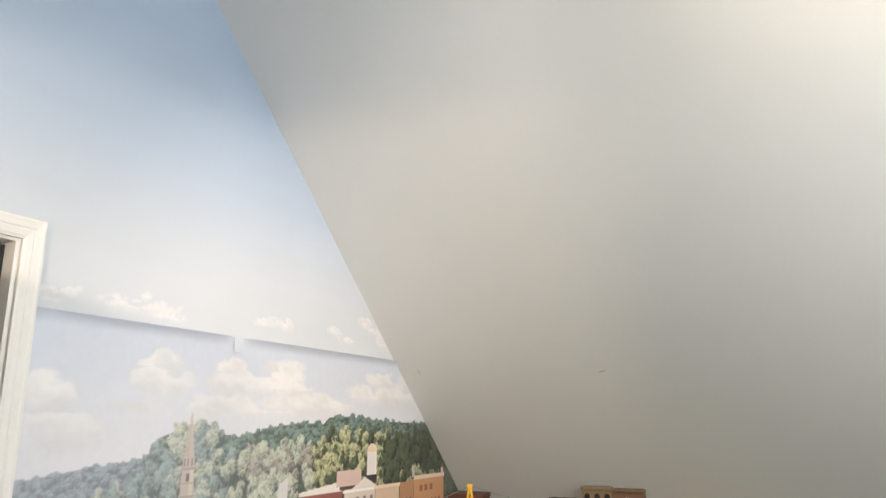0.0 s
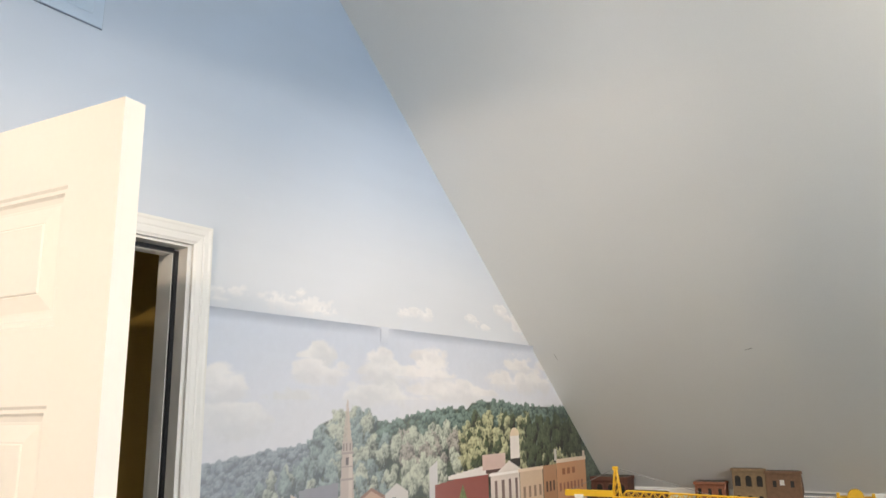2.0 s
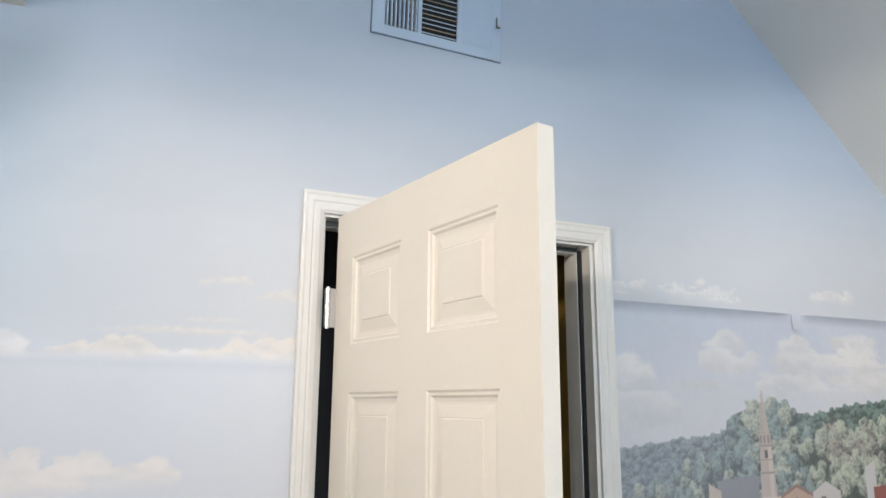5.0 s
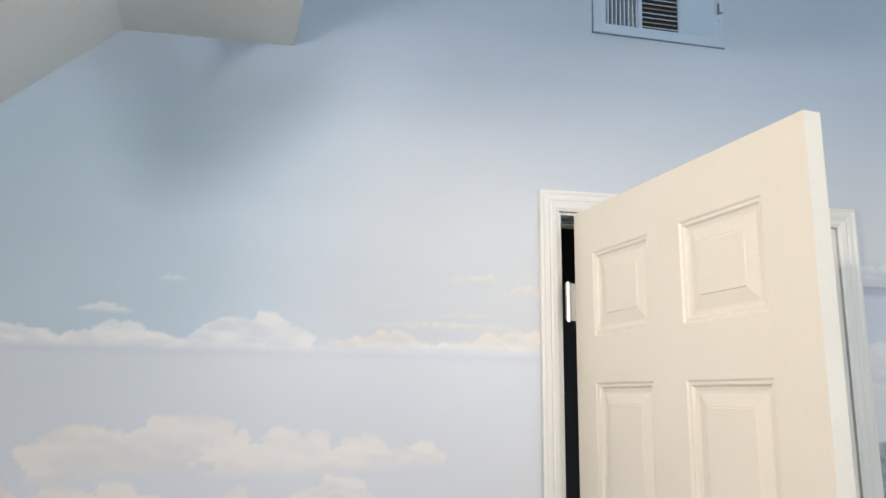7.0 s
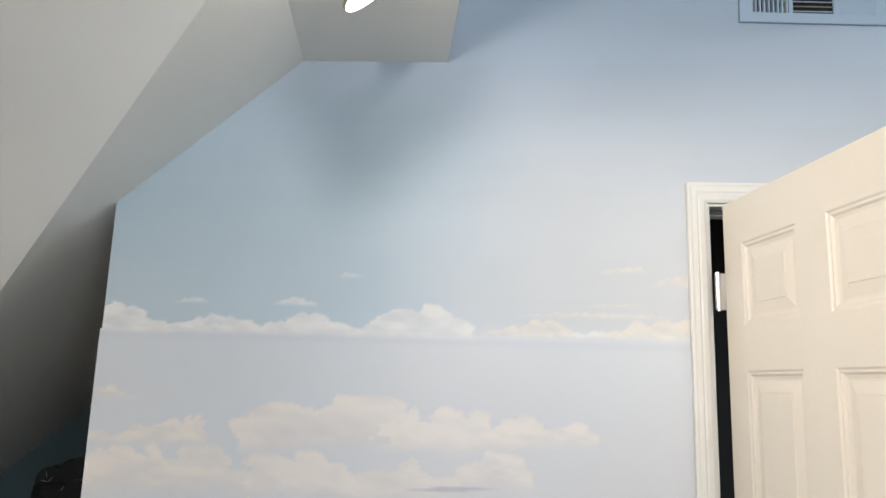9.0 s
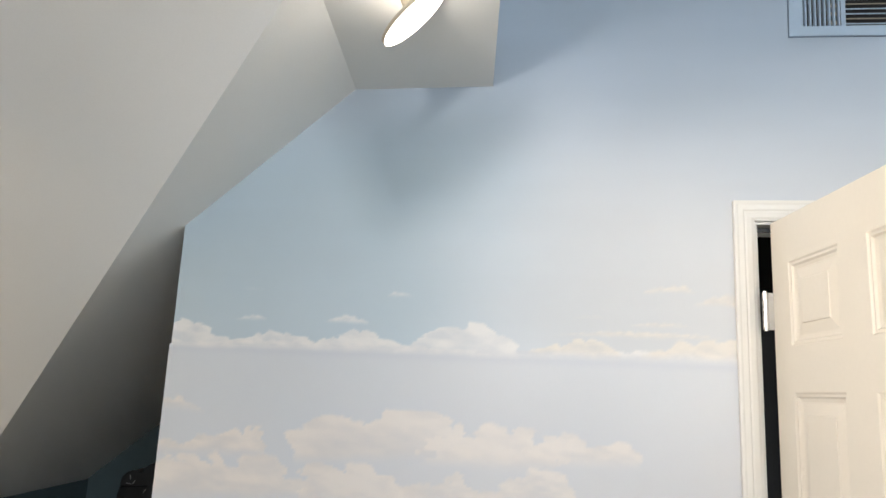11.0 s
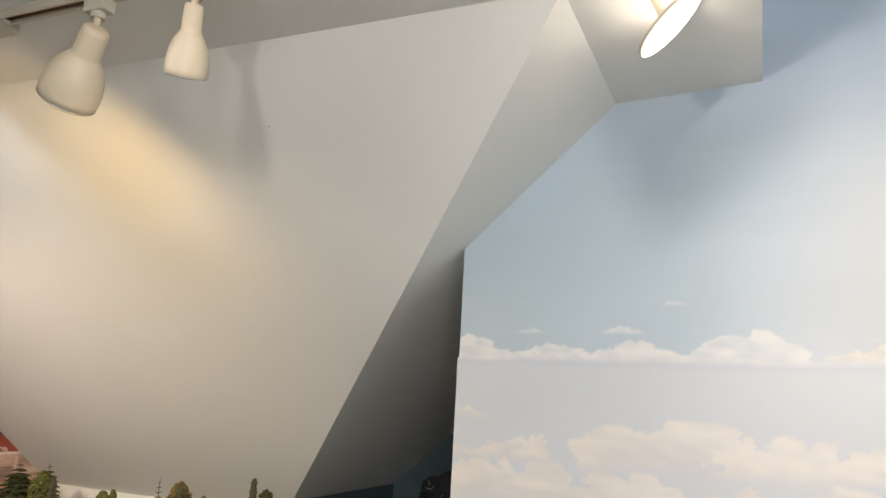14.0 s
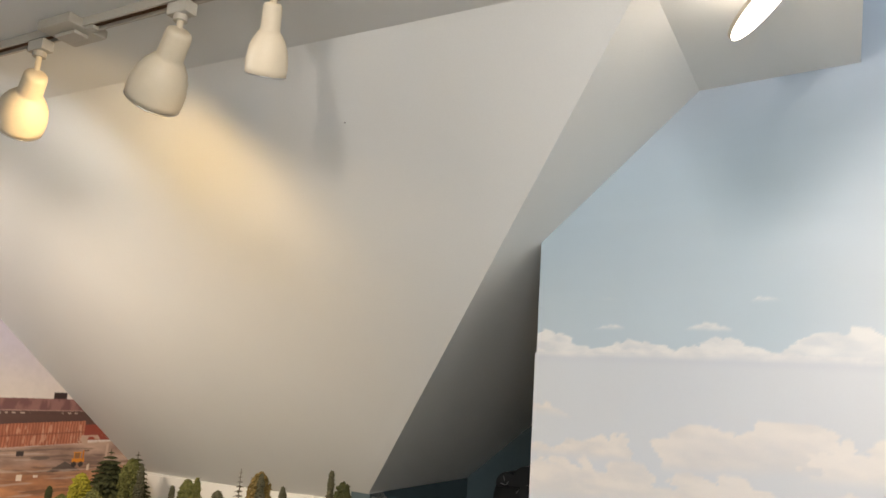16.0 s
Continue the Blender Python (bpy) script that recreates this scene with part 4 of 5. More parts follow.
def light_track(p0, p1, q, label):
    track = thing("light_track", label, "track light")
    L = p1 - p0
    track.matrix_basis = Matrix.Translation(rp(p0, q, FLAT)) @ pose(0, 0, 0, 0, 0, TURN)
    bm = bmesh.new()
    add_box(bm, (0, -0.018, -0.006), (L, 0.018, 0))
    add_box(bm, (0, -0.018, -0.022), (L, -0.012, -0.006))
    add_box(bm, (0, 0.012, -0.022), (L, 0.018, -0.006))
    part("rail", bm, TRACK, track)
    for y in (-0.010, 0.007):
        part("conductor", box((0, y, -0.014), (L, y + 0.003, -0.006)), COPPER, track, "dark copper strip")
    return track


track = light_track(-2.6, -0.70, TRACK_Q, "white ceiling light track with a square power feed")
# the next two tracks are added, out of view, to carry the unseen heads
light_track(-2.9, 0.25, TRACK_Q2, "white ceiling light track near the ceiling's edge, added out of view")
light_track(-2.2, 0.0, TRACK_Q3, "white ceiling light track in the middle of the room, added out of view")
feed = part("feed_box", box((1.06, -0.055, -0.026), (1.19, 0.055, -0.0005)), TRACK, track, "square white power feed", bevel=0.006)
part("feed_lip", box((1.085, -0.02, -0.036), (1.165, 0.02, -0.0265)), TRACK, track, bevel=0.003)
part("tab", box((1.192, -0.012, -0.030), (1.225, 0.004, -0.022)), TRACK, track)

# made-up fixture that goes with the fill light, out of view
for place_at, drop, watts, colour in FILL_DOMES:
    dome = thing("fill_ceiling_lamp", "wide round opal ceiling lamp, added out of view as fill", "ceiling light", "round ceiling lamps")
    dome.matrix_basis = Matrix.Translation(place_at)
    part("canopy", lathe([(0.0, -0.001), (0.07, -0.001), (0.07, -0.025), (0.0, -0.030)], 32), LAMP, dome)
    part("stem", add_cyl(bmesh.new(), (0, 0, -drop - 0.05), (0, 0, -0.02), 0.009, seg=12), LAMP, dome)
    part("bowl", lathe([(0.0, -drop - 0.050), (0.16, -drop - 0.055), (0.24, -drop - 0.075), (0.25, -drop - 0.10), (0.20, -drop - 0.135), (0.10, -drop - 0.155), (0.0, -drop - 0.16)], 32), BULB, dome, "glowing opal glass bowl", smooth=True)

SHADE = [(0.0, 0.020), (0.022, 0.019), (0.030, 0.014), (0.0325, 0.005), (0.0335, -0.050), (0.0345, -0.057), (0.0365, -0.0585), (0.044, -0.067), (0.055, -0.082), (0.0655, -0.105), (0.0715, -0.135), (0.0725, -0.160), (0.0705, -0.178),
         (0.0685, -0.178), (0.0700, -0.158), (0.069, -0.135), (0.063, -0.107), (0.052, -0.085), (0.040, -0.069), (0.031, -0.060)]
shade_mesh = finish(lathe(SHADE, 40), "shade", LAMP, smooth=True)
rim_mesh = finish(lathe([(0.0690, -0.1775), (0.0712, -0.1765), (0.0714, -0.180), (0.0690, -0.180), (0.0690, -0.1775)], 40), "rim", STEEL, smooth=True)
bulb_mesh = finish(lathe([(0.0, -0.060), (0.016, -0.062), (0.020, -0.080), (0.044, -0.125), (0.047, -0.140), (0.030, -0.150), (0.0, -0.152)], 28), "bulb", BULB, smooth=True)
for base, way, (wide, long), stem, watts, colour, cone, blend in HEADS:
    way = way.normalized()
    head = thing("track_spotlight", "white metal bell-shaped track spotlight, one of three seen and six added", "track light", "spotlights on the track")
    head.matrix_basis = Matrix.Translation(base) @ pose(0, 0, 0, 0, 0, TURN)
    back = pose(0, 0, 0, 0, 0, TURN).inverted()
    part("adapter", box((-0.032, -0.017, -0.018), (0.032, 0.017, 0.012)), TRACK, head, bevel=0.003)
    part("collar", add_cyl(bmesh.new(), (0, 0, -0.032), (0, 0, -0.018), 0.016, seg=20), TRACK, head)
    part("stem", add_cyl(bmesh.new(), (0, 0, 0.004 - stem), (0, 0, -0.030), 0.0075, seg=14), LAMP, head)
    pivot = Vector((0, 0, -stem))
    m = Matrix.Translation(pivot) @ (back.to_3x3() @ way).to_track_quat("-Z", "Y").to_matrix().to_4x4() @ Matrix.Diagonal((wide, wide, long, 1))
    shade = place("shade", shade_mesh, head, "white bell-shaped lamp shade", m)
    place("rim", rim_mesh, shade)
    place("bulb", bulb_mesh, shade, "glowing reflector bulb")
    q_beam = way.y > 0.9  # the wall washer holds a wide bulb
    mouth = base + pivot + way * (0.188 if cone > 174 else 0.176) * long
    spot("track_light_beam", mouth, mouth + way, watts, colour, cone, blend, 0.070 if q_beam else 0.040 * wide)

# ---------------------------------------------------------------- model railway benches
def bench(name, p0, p1, q0, q1, z, label):
    top = thing(name, label, "layout table")
    bm = bmesh.new()
    m = pose(0, 0, 0, 0, 0, TURN)
    part("deck", box((p0, q0, z - 0.04), (p1, q1, z), m), TURF, top, "layout deck covered in green turf")
    part("fascia", box((p0, q0, z - 0.16), (p1, q0 + 0.02, z - 0.0405), m), WOOD, top)
    for p in (p0 + 0.1, (p0 + p1) / 2, p1 - 0.1):
        for q in (q0 + 0.1, q1 - 0.1):
            part("leg", box((p - 0.035, q - 0.035, 0), (p + 0.035, q + 0.035, z - 0.0405), m), WOOD, top)
    return top


bench("west_layout_table", -3.20, -1.45, 1.75, 2.585, 0.80, "model railway bench with scenic turf under the slope")
bench("east_layout_table", 2.35, 4.28, -1.6, 1.30, 1.06, "model railway bench with scenic turf along the slope")
slab("backdrop_west", [rp(-3.92, 2.655, 0.80), rp(P_KNEE - 0.03, 2.655, 0.80), rp(P_KNEE - 0.03, 2.655, 1.048), rp(-3.92, 2.655, 0.995)], 0.012, BOARD, "white painted backdrop board behind the trees", (-UY, UX, 0))
slab("backdrop_east", [rp(4.16, -2.0, 1.06), rp(4.16, 1.30, 1.06), rp(4.16, 1.30, 1.245), rp(4.16, -2.0, 1.245)], 0.012, BOARD, "white painted backdrop board behind the buildings", (UX, UY, 0))


# ---- model trees
rng = random.Random(5)
LEAFS = [mat("needles_dark", (0.055, 0.062, 0.022), 0.9, vary=0.4, scale=60, fine=500, bump=0.5), mat("needles_olive", (0.115, 0.120, 0.035), 0.9, vary=0.4, scale=60, fine=500, bump=0.5),
         mat("needles_yellow", (0.26, 0.23, 0.02), 0.9, vary=0.4, scale=60, fine=500, bump=0.5), mat("needles_brown", (0.18, 0.125, 0.04), 0.9, vary=0.4, scale=60, fine=500, bump=0.5),
         mat("needles_grey", (0.088, 0.085, 0.05), 0.9, vary=0.4, scale=60, fine=500, bump=0.5)]
BARK = mat("tree_bark", (0.09, 0.06, 0.04), 0.9, vary=0.3, scale=80)


def tuft_cloud(rand, height, radius, kind, count):
    """Many small leaf tufts on the outline of a cypress ('column') or a round crown ('round')."""
    verts, faces = [], []
    for k in range(count):
        t = rand.random() ** (0.75 if kind != "round" else 1)
        if kind == "column":
            r = radius * min(1.0, 1.5 * (1 - t)) ** 0.75 * (0.82 + 0.18 * math.sin(t * 23)) * rand.uniform(0.55, 1.12) + 0.0015
            z = height * (0.04 + 0.96 * t)
        else:
            a = math.asin(2 * t - 1)
            r = radius * math.cos(a) * rand.uniform(0.6, 1.15)
            z = height * 0.62 + height * 0.38 * (2 * t - 1) * rand.uniform(0.85, 1.1)
        ang = rand.uniform(0, 2 * math.pi)
        c = Vector((r * math.cos(ang), r * math.sin(ang), z))
        s = (0.0052 if kind != "round" else 0.0068) * rand.uniform(0.6, 1.6)
        out = Vector((math.cos(ang), math.sin(ang), rand.uniform(-0.5, 0.5))).normalized()
        side = out.cross(Vector((0, 0, 1))).normalized()
        up = side.cross(out)
        tip = c + out * s * (rand.uniform(0.8, 1.7))
        base = len(verts)
        verts += [tip, c + side * s * 0.8 + up * s * 0.2, c - side * s * 0.8 + up * s * 0.2, c + up * s * rand.uniform(0.6, 1.2), c - up * s * 0.7]
        faces += [(base, base + 1, base + 3), (base, base + 3, base + 2), (base, base + 2, base + 4), (base, base + 4, base + 1)]
    return verts, faces


def bough_crown(rand, height, radius, tiers, boughs, wide):
    """A conifer crown of separate drooping boughs in whorls, each a ridged spray with ragged side twigs."""
    verts, faces = [], []
    for k in range(tiers):
        f = (k + 0.5) / tiers
        z0, reach = height * (0.10 + 0.86 * f), radius * (1 - f) ** 0.85 + 0.004
        for b in range(boughs):
            ang = 2 * math.pi * (b + 0.5 * (k % 2) + rand.uniform(-0.25, 0.25)) / boughs
            out, side = Vector((math.cos(ang), math.sin(ang), 0)), Vector((-math.sin(ang), math.cos(ang), 0))
            length, droop = reach * rand.uniform(0.75, 1.12), rand.uniform(0.25, 0.5)
            spine = []
            for j in range(5):
                u = j / 4
                spine.append(Vector((0, 0, z0)) + out * length * u + Vector((0, 0, length * (0.12 * u - droop * u * u))))
            w = min(wide, reach * 0.45)
            for j in range(4):
                a, c = spine[j], spine[j + 1]
                wa, wb = w * (0.35 + 0.65 * math.sin(3.1 * (j + 0.3) / 4.6)), w * (0.35 + 0.65 * math.sin(3.1 * (j + 1.3) / 4.6)) * (0.25 if j == 3 else 1)
                wa, wb = wa * rand.uniform(0.75, 1.2), wb * rand.uniform(0.75, 1.2)
                n = len(verts)
                sag = Vector((0, 0, -0.35))
                verts += [a, c, a + side * wa + sag * wa, c + side * wb + sag * wb, a - side * wa + sag * wa, c - side * wb + sag * wb, (a + c) / 2 + Vector((0, 0, -0.5 * w))]
                faces += [(n, n + 1, n + 3, n + 2), (n + 1, n, n + 4, n + 5), (n + 2, n + 3, n + 6), (n + 5, n + 4, n + 6)]
                for s in (-1, 1):
                    root = (a + c) / 2
                    n = len(verts)
                    verts += [root, root + out * w * 0.5, root + out * w * rand.uniform(0.4, 0.9) + side * s * w * rand.uniform(1.0, 1.5) + sag * w * 1.4]
                    faces.append((n, n + 1, n + 2) if s > 0 else (n + 1, n, n + 2))
    return verts, faces


def model_tree(p, q, tip, height, radius, kind, leaf_mat, label, count=900):
    top = thing("model_tree", label, "model tree", "model trees")
    base_z = tip - height
    top.matrix_basis = Matrix.Translation(rp(p, q, base_z))
    bm = bmesh.new()
    add_cyl(bm, (0, 0, -max(0.0, base_z - 0.80)), (0, 0, height * 0.98), 0.006, 0.001, 8)
    if kind not in ("tiers", "sparse"):
        for k in range(6):
            a, z = k * 1.1, height * (0.3 + 0.09 * k)
            add_cyl(bm, (0, 0, z), (radius * 0.5 * math.cos(a), radius * 0.5 * math.sin(a), z + 0.012), 0.0022, 0.0008, 5)
    part("trunk", bm, BARK, top)
    if kind == "tiers":
        v, f = bough_crown(rng, height, radius, 15, 13, 0.020)
    elif kind == "sparse":
        v, f = bough_crown(rng, height, radius, 13, 7, 0.0055)
    else:
        v, f = tuft_cloud(rng, height, radius, kind, count)
    place("crown", mesh_of("crown", v, f, leaf_mat), top)


DKG, OLV, YEL, BRN, GRY = LEAFS
for row in [(-3.005, 2.00, 1.016, 0.20, 0.022, "column", DKG), (-2.792, 2.00, 1.090, 0.28, 0.042, "round", YEL), (-3.075, 2.36, 1.175, 0.36, 0.185, "tiers", DKG), (-2.945, 2.42, 1.172, 0.36, 0.13, "tiers", DKG),
            (-2.885, 2.34, 1.125, 0.30, 0.045, "round", OLV), (-2.800, 2.33, 1.112, 0.30, 0.030, "column", GRY), (-2.596, 2.35, 1.038, 0.20, 0.016, "column", GRY), (-2.510, 2.36, 1.070, 0.22, 0.030, "round", OLV),
            (-2.439, 2.35, 1.092, 0.25, 0.034, "column", OLV), (-2.176, 2.35, 1.172, 0.30, 0.036, "sparse", GRY), (-2.085, 2.38, 1.148, 0.28, 0.045, "round", BRN), (-2.045, 2.34, 1.156, 0.29, 0.028, "column", GRY),
            (-1.925, 2.35, 1.112, 0.25, 0.030, "column", GRY), (-1.637, 2.30, 1.215, 0.34, 0.022, "column", GRY), (-1.553, 2.27, 1.172, 0.30, 0.034, "round", DKG), (-2.906, 2.0, 0.985, 0.18, 0.045, "round", OLV),
            (-2.255, 2.30, 1.055, 0.2, 0.025, "round", GRY), (-2.70, 2.0, 1.03, 0.22, 0.04, "round", OLV), (-3.02, 2.26, 1.0, 0.17, 0.035, "column", DKG), (-2.36, 2.27, 1.0, 0.17, 0.03, "round", DKG)]:
    words = {"tiers": "dark green tiered conifer, a model tree on the layout", "column": "slim upright conifer, a model tree on the layout", "sparse": "sparse bare-tiered conifer, a model tree on the layout", "round": "bushy model tree of coarse foliage on the layout"}
    model_tree(*row, words[row[5]], 1700)

# ---- model buildings on the east bench
BRICK = mat("model_brick", (0.26, 0.10, 0.055), 0.8, vary=0.2, scale=60, fine=500, bump=0.3)
TAN = mat("model_tan_stone", (0.25, 0.17, 0.095), 0.8, vary=0.15, scale=60, fine=400, bump=0.3)
BROWN = mat("model_brown_brick", (0.19, 0.105, 0.06), 0.8, vary=0.18, scale=60, fine=400, bump=0.3)
DKRED = mat("model_dark_brick", (0.11, 0.045, 0.03), 0.85, vary=0.2, scale=60, fine=400, bump=0.3)
GLASS_DK = mat("model_window", (0.03, 0.03, 0.03), 0.25, vary=0.1)
ROOF = mat("model_roof", (0.09, 0.08, 0.07), 0.9, vary=0.2, scale=40)
PALE = mat("model_lit_pane", (0.75, 0.74, 0.70), 0.6)


def facade(name, p, q0, q1, z0, z1, depth, wall_mat, label, rows, cols, arched=False, win=(0.5, 0.55), z_first=0.0, pitch=0.075, cornice=0.012):
    """A model house front facing the room: body, cornice, sills and windows."""
    top = thing(name, label, "model building", "model buildings on the bench")
    top.matrix_basis = Matrix.Translation(rp(p, (q0 + q1) / 2, z0)) @ pose(0, 0, 0, 0, 0, TURN - 90)
    w, h = q1 - q0, z1 - z0  # local x runs along the front, y faces away from it
    part("wall", box((-w / 2, 0.004, 0), (w / 2, depth, h - 0.004)), wall_mat, top)
    part("cornice", box((-w / 2 - 0.004, -0.008, h - cornice), (w / 2 + 0.004, depth + 0.002, h)), wall_mat, top, bevel=0.002)
    part("roof", box((-w / 2 + 0.006, 0.012, h), (w / 2 - 0.006, depth - 0.006, h + 0.002)), ROOF, top)
    cw = w / cols
    for r in range(rows):
        ztop = h - 0.028 - z_first - r * pitch
        for c in range(cols):
            x = -w / 2 + (c + 0.5) * cw
            ww, hh = cw * win[0], pitch * win[1]
            bm = box((x - ww / 2, 0.002, ztop - hh), (x + ww / 2, 0.0035, ztop))
            if arched:
                add_cyl(bm, (x, 0.002, ztop), (x, 0.0035, ztop), ww / 2, seg=20)
            pane = part("window", bm, GLASS_DK, top, "dark window pane")
            frame_bm = bmesh.new()
            add_box(frame_bm, (x - ww / 2 - 0.004, -0.002, ztop - hh - 0.006), (x + ww / 2 + 0.004, 0.004, ztop - hh))
            add_box(frame_bm, (x - ww / 2 - 0.004, -0.001, ztop - hh), (x - ww / 2, 0.004, ztop))
            add_box(frame_bm, (x + ww / 2, -0.001, ztop - hh), (x + ww / 2 + 0.004, 0.004, ztop))
            if arched:
                for k in range(7):
                    a0 = math.pi * k / 7
                    mm = pose(x, 0.0015, ztop) @ pose(0, 0, 0, 0, -math.degrees(a0 + math.pi / 14), 0)
                    add_box(frame_bm, (ww / 2, -0.0025, -ww * 0.13), (ww / 2 + 0.005, 0.0025, ww * 0.13), mm)
            else:
                add_box(frame_bm, (x - ww / 2 - 0.004, -0.002, ztop), (x + ww / 2 + 0.004, 0.004, ztop + 0.005))
            part("surround", frame_bm, wall_mat, pane)
    return top


facade("red_model_house", 4.02, 0.610, 0.742, 1.06, 1.290, 0.09, BRICK, "small red brick model house with sash windows", 2, 3, win=(0.34, 0.5), pitch=0.07)
facade("tan_model_store", 4.02, 0.440, 0.576, 1.06, 1.351, 0.12, TAN, "tan stone model store with arched windows", 3, 3, True, win=(0.55, 0.40), z_first=0.014, pitch=0.085)
facade("brown_model_store", 4.02, 0.297, 0.438, 1.06, 1.343, 0.12, BROWN, "brown brick model store beside the arched one", 2, 2, win=(0.22, 0.30), z_first=0.012, pitch=0.09)
b = facade("dark_model_station", 3.98, 1.04, 1.255, 1.06, 1.305, 0.12, DKRED, "dark red brick model depot with round-arched openings", 1, 4, True, win=(0.5, 0.5), z_first=0.02, pitch=0.09, cornice=0.02)
facade("low_brown_model_shed", 3.9, 0.86, 1.03, 1.06, 1.245, 0.12, DKRED, "low dark brick model shed behind the crane", 1, 4, win=(0.4, 0.4))
sign = thing("plain_wall_notice", "small pale blank notice on the brown store", "notice")
sign.matrix_basis = Matrix.Translation(rp(4.017, 0.372, 1.295)) @ pose(0, 0, 0, 0, 0, TURN - 90)
part("panel", box((-0.009, -0.001, -0.011), (0.009, 0.002, 0.011)), PALE, sign)

# yellow tower crane with lattice mast and jib
crane = thing("model_crane", "yellow toy tower crane with lattice jib and stay cables", "model crane")
crane.matrix_basis = Matrix.Translation(rp(3.30, 0.892, 1.06)) @ pose(0, 0, 0, 0, 0, TURN + 90 - 180 - 0.0)
mast = bmesh.new()
H = 0.232
for sx in (-1, 1):
    for sy in (-1, 1):
        add_cyl(mast, (sx * 0.012, sy * 0.012, 0), (sx * 0.012, sy * 0.012, H), 0.0028, seg=6)
for k in range(9):
    z = k * H / 9
    for s in (-1, 1):
        add_cyl(mast, (-0.012, s * 0.012, z), (0.012, s * 0.012, z + H / 9), 0.0016, seg=5)
        add_cyl(mast, (s * 0.012, -0.012, z), (s * 0.012, 0.012, z + H / 9), 0.0016, seg=5)
part("mast", mast, YELLOW, crane)
apex = bmesh.new()
for sx in (-1, 1):
    for sy in (-1, 1):
        add_cyl(apex, (sx * 0.014, sy * 0.014, H), (sx * 0.004, sy * 0.004, H + 0.105), 0.0026, seg=6)
for k in range(3):
    z, r0, r1 = H + k * 0.034, 0.014 - 0.0033 * k, 0.014 - 0.0033 * (k + 1)
    for s in (-1, 1):
        add_cyl(apex, (-r0, s * r0, z), (r1, s * r1, z + 0.034), 0.0016, seg=5)
        add_cyl(apex, (s * r0, r0, z), (s * r1, -r1, z + 0.034), 0.0016, seg=5)
add_box(apex, (-0.010, -0.007, H + 0.100), (0.010, 0.007, H + 0.112))
part("apex", apex, YELLOW, crane)
jib = bmesh.new()


def lattice_beam(bm, x0, x1, zt0, zt1, wide, high, bays):
    for k in range(bays):
        a, b = x0 + (x1 - x0) * k / bays, x0 + (x1 - x0) * (k + 1) / bays
        za, zb = zt0 + (zt1 - zt0) * k / bays, zt0 + (zt1 - zt0) * (k + 1) / bays
        for s in (-1, 1):
            add_cyl(bm, (a, s * wide, za), (b, s * wide, zb), 0.0026, seg=6)
            add_cyl(bm, (a, s * wide, za), ((a + b) / 2, s * wide * 0.5, (za + zb) / 2 + high), 0.0016, seg=5)
            add_cyl(bm, ((a + b) / 2, s * wide * 0.5, (za + zb) / 2 + high), (b, s * wide, zb), 0.0016, seg=5)
            if k:
                add_cyl(bm, (a - (x1 - x0) / bays / 2, s * wide * 0.5, za + high), ((a + b) / 2, s * wide * 0.5, (za + zb) / 2 + high), 0.0026, seg=6)
        add_cyl(bm, (a, -wide, za), (a, wide, za), 0.0016, seg=5)


lattice_beam(jib, 0.02, 0.52, H, H - 0.012, 0.014, 0.024, 15)
part("jib", jib, YELLOW, crane)
counter = bmesh.new()
add_box(counter, (-0.205, -0.014, H + 0.004), (-0.015, -0.009, H + 0.022))
add_box(counter, (-0.205, 0.009, H + 0.004), (-0.015, 0.014, H + 0.022))
add_box(counter, (-0.205, -0.014, H), (-0.015, 0.014, H + 0.004))
part("counter_jib", counter, YELLOW, crane)
part("counterweight", box((-0.165, -0.017, H - 0.008), (-0.13, 0.017, H + 0.006)), PALE, crane, "white counterweight block")
part("cab", box((-0.012, -0.030, H - 0.026), (0.018, -0.013, H + 0.004)), YELLOW, crane, bevel=0.002)
stay = bmesh.new()
add_cyl(stay, (0, 0, H + 0.106), (-0.19, 0, H + 0.018), 0.0009, seg=5)
add_cyl(stay, (0, 0, H + 0.106), (0.36, 0, H + 0.014), 0.0009, seg=5)
part("stay_cable", stay, GREY_WIRE, crane)
part("base", box((-0.04, -0.04, 0), (0.04, 0.04, 0.014)), GREYPL, crane)

# small yellow wheelhouse and a ribbed grey roof beside the stores
wheel = thing("model_hoist", "yellow model hoist with a round wheel housing", "model hoist")
wheel.matrix_basis = Matrix.Translation(rp(3.98, 0.097, 1.06)) @ pose(0, 0, 0, 0, 0, TURN - 90)
part("frame", box((-0.070, 0.0, 0.0), (0.070, 0.05, 0.190)), YELLOW, wheel, bevel=0.003)
bm = bmesh.new()
add_cyl(bm, (0, -0.006, 0.190), (0, 0.035, 0.190), 0.030, seg=32)
part("wheel_housing", bm, YELLOW, wheel)
for s in (-1, 1):
    part("post", box((s * 0.064 - 0.006, -0.004, 0.186), (s * 0.064 + 0.006, 0.02, 0.204)), YELLOW, wheel)
shed = thing("model_ribbed_shed", "long grey ribbed-roof model shed by the backdrop", "model building")
shed.matrix_basis = Matrix.Translation(rp(4.06, 0.23, 1.06)) @ pose(0, 0, 0, 0, 0, TURN - 90)
part("wall", box((-0.065, 0.004, 0), (0.065, 0.07, 0.185)), GREYPL, shed)
for k in range(5):
    part("rib", box((-0.066, 0.0, 0.13 + 0.011 * k), (0.066, 0.004, 0.136 + 0.011 * k)), BOARD, shed)
tank = thing("model_tank", "pale cream model tank with a domed top", "model tank")
tank.matrix_basis = Matrix.Translation(rp(4.0, -0.185, 1.06))
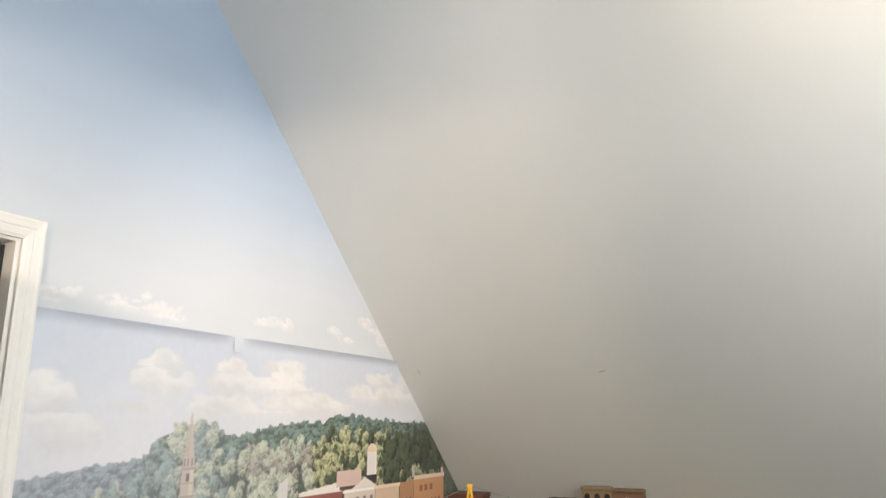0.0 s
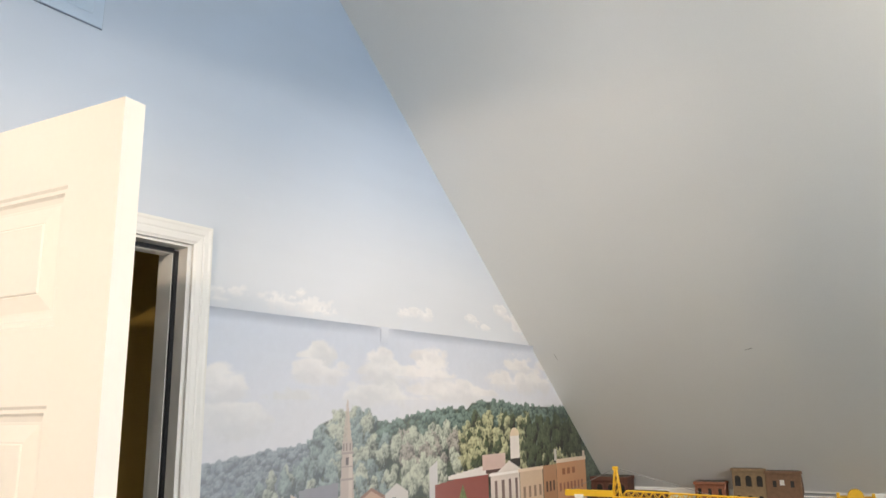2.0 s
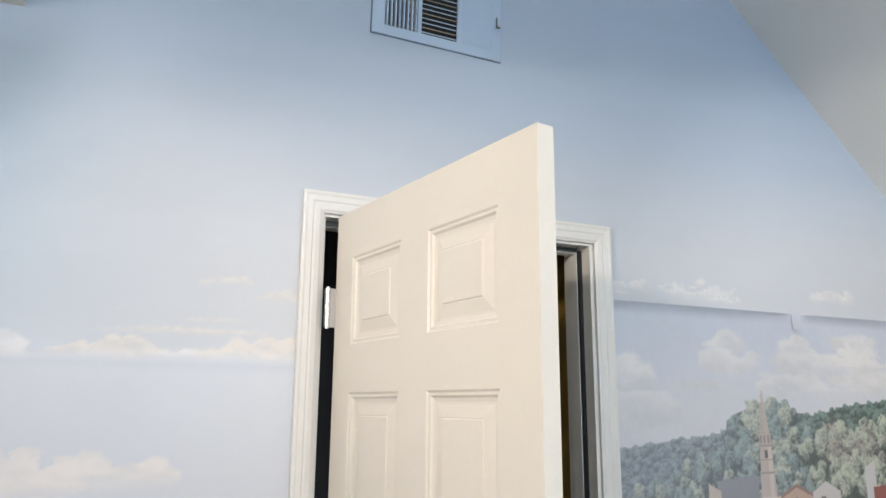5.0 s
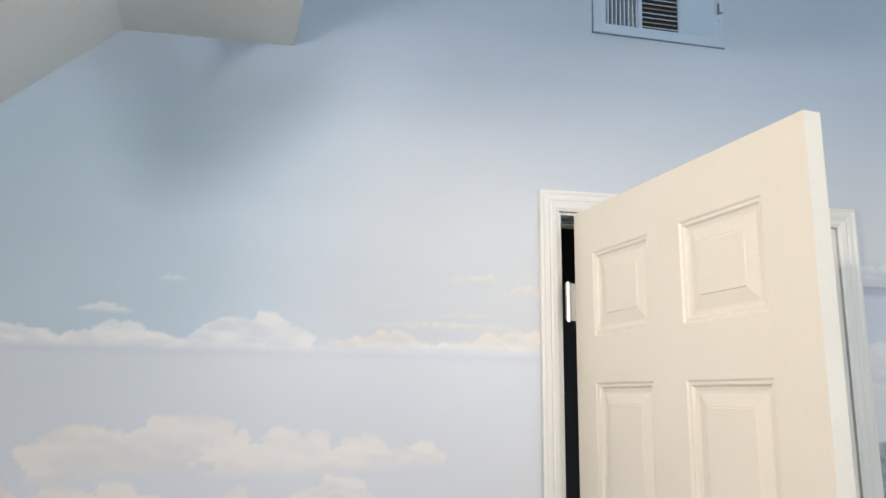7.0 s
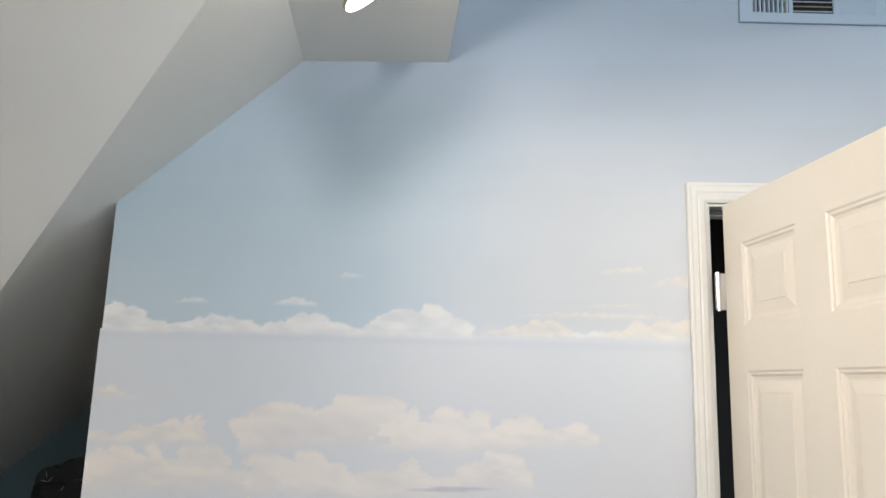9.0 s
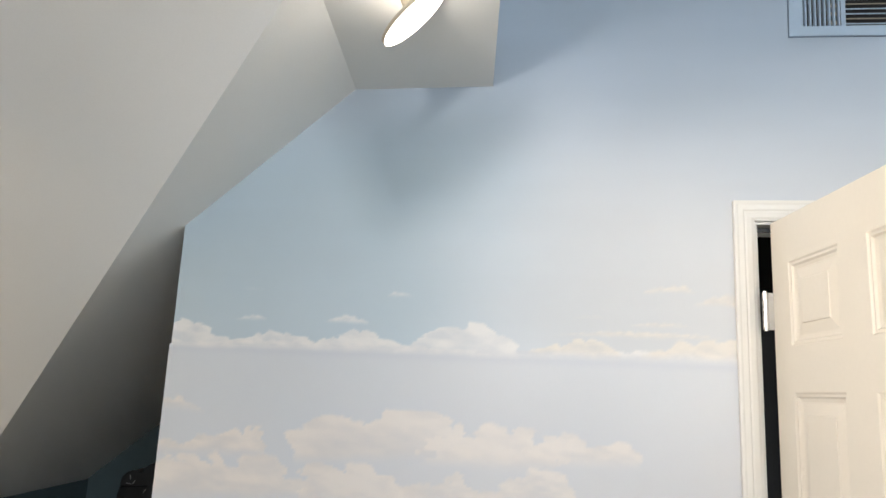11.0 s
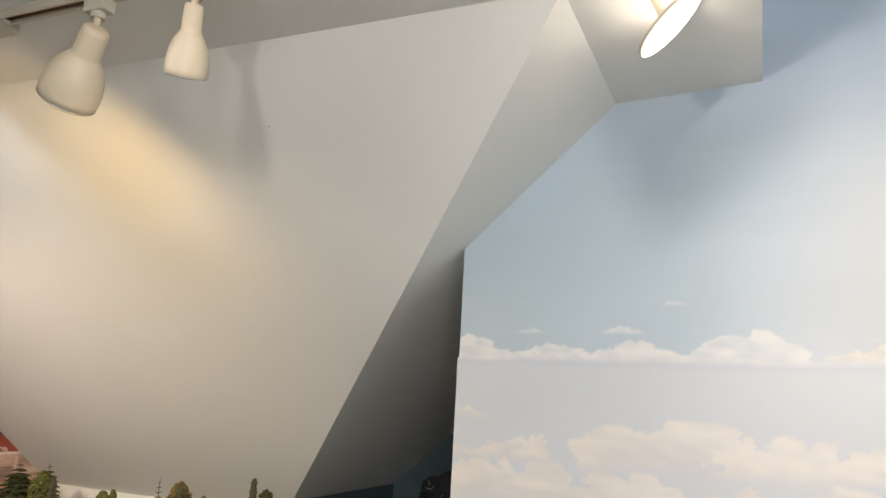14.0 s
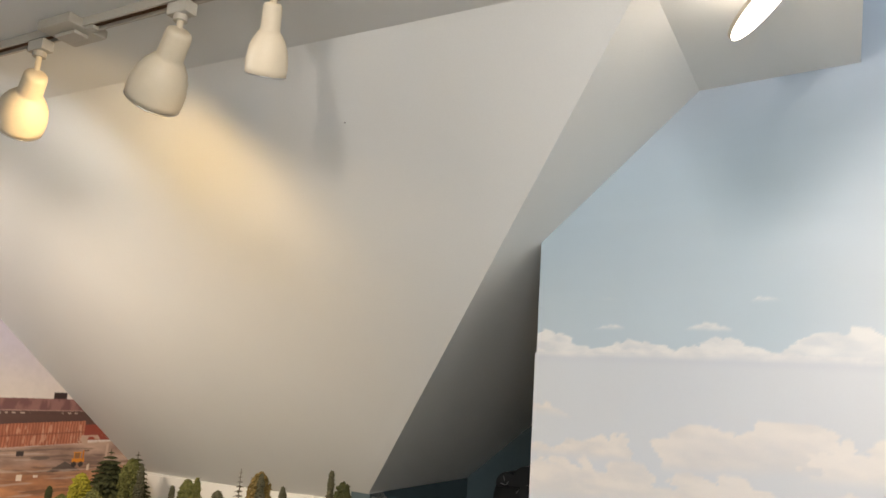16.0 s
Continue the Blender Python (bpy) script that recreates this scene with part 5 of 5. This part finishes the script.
part("drum", lathe([(0.0, 0.0), (0.036, 0.0), (0.036, 0.175), (0.039, 0.178), (0.036, 0.186), (0.026, 0.200), (0.012, 0.207), (0.0, 0.209)], 28), mat("tank_cream", (0.62, 0.50, 0.25), 0.6), tank, smooth=True)

# ---- dark clutter in the passage
rack = thing("dark_cabinet", "black cabinet standing in the dark passage", "cabinet")
m = pose(0, 0, 0, 0, 0, TURN)
part("body", box((-1.32, 3.32, 0), (-0.80, 3.56, 1.09), m), BLACK, rack, bevel=0.01)
part("door", box((-1.30, 3.31, 0.05), (-0.82, 3.3195, 1.05), m), BLACK, rack)
gear = thing("black_camera_rig", "black camera-like machine with small grey levers", "machine")
part("post", box((-1.14, 3.06, 0), (-1.05, 3.12, 0.96), m), BLACK, gear)
part("body", box((-1.235, 3.0, 0.96), (-0.98, 3.18, 1.165), m), BLACK, gear, bevel=0.05)
bm = bmesh.new()
for p, z, r in ((-1.165, 1.165, 0.055), (-1.07, 1.185, 0.070), (-1.00, 1.16, 0.055)):
    add_cyl(bm, m @ Vector((p, 3.02, z)), m @ Vector((p, 3.16, z)), r, seg=28)
part("reel_housing", bm, BLACK, gear, bevel=0.006)
part("lens_barrel", add_cyl(bmesh.new(), m @ Vector((-1.03, 2.95, 1.13)), m @ Vector((-1.03, 3.0, 1.13)), 0.05, seg=24), BLACK, gear)
for a, c, r in (((-1.165, 1.205), (-1.160, 1.185), 0.0018), ((-1.180, 1.171), (-1.155, 1.167), 0.0018), ((-1.150, 1.167), (-1.140, 1.183), 0.0018), ((-1.10, 1.135), (-1.09, 1.150), 0.0015)):
    part("lever", add_cyl(bmesh.new(), m @ Vector((a[0], 2.985, a[1])), m @ Vector((c[0], 2.985, c[1])), r, seg=8), GREYPL, gear, "dull grey lever")

# ---- small scuffs on the sloped ceilings
SCUFF = mat("scuff_grey", (0.36, 0.35, 0.34), 0.8)
scuff = tagged(new("trim_ceiling_scuffs"), "thin grey scuff marks on the sloped ceiling", kind="structure")
lift = Vector((-0.67 * UX, -0.67 * UY, -0.74)) * 0.0015
for (p0, q0), (p1, q1), r in (((3.5187, 0.4062), (3.5135, 0.3796), 0.0012), ((3.4930, 1.1892), (3.5164, 1.1833), 0.0009)):
    part("mark", add_cyl(bmesh.new(), rp(p0, q0, sr(p0)) + lift, rp(p1, q1, sr(p1)) + lift, r, seg=6), SCUFF, scuff)
dot = rp(-0.947, 1.270, s1(1.270))
part("mark", add_cyl(bmesh.new(), dot + Vector((0, 0, -0.003)), dot, 0.0025, seg=8), SCUFF, scuff)
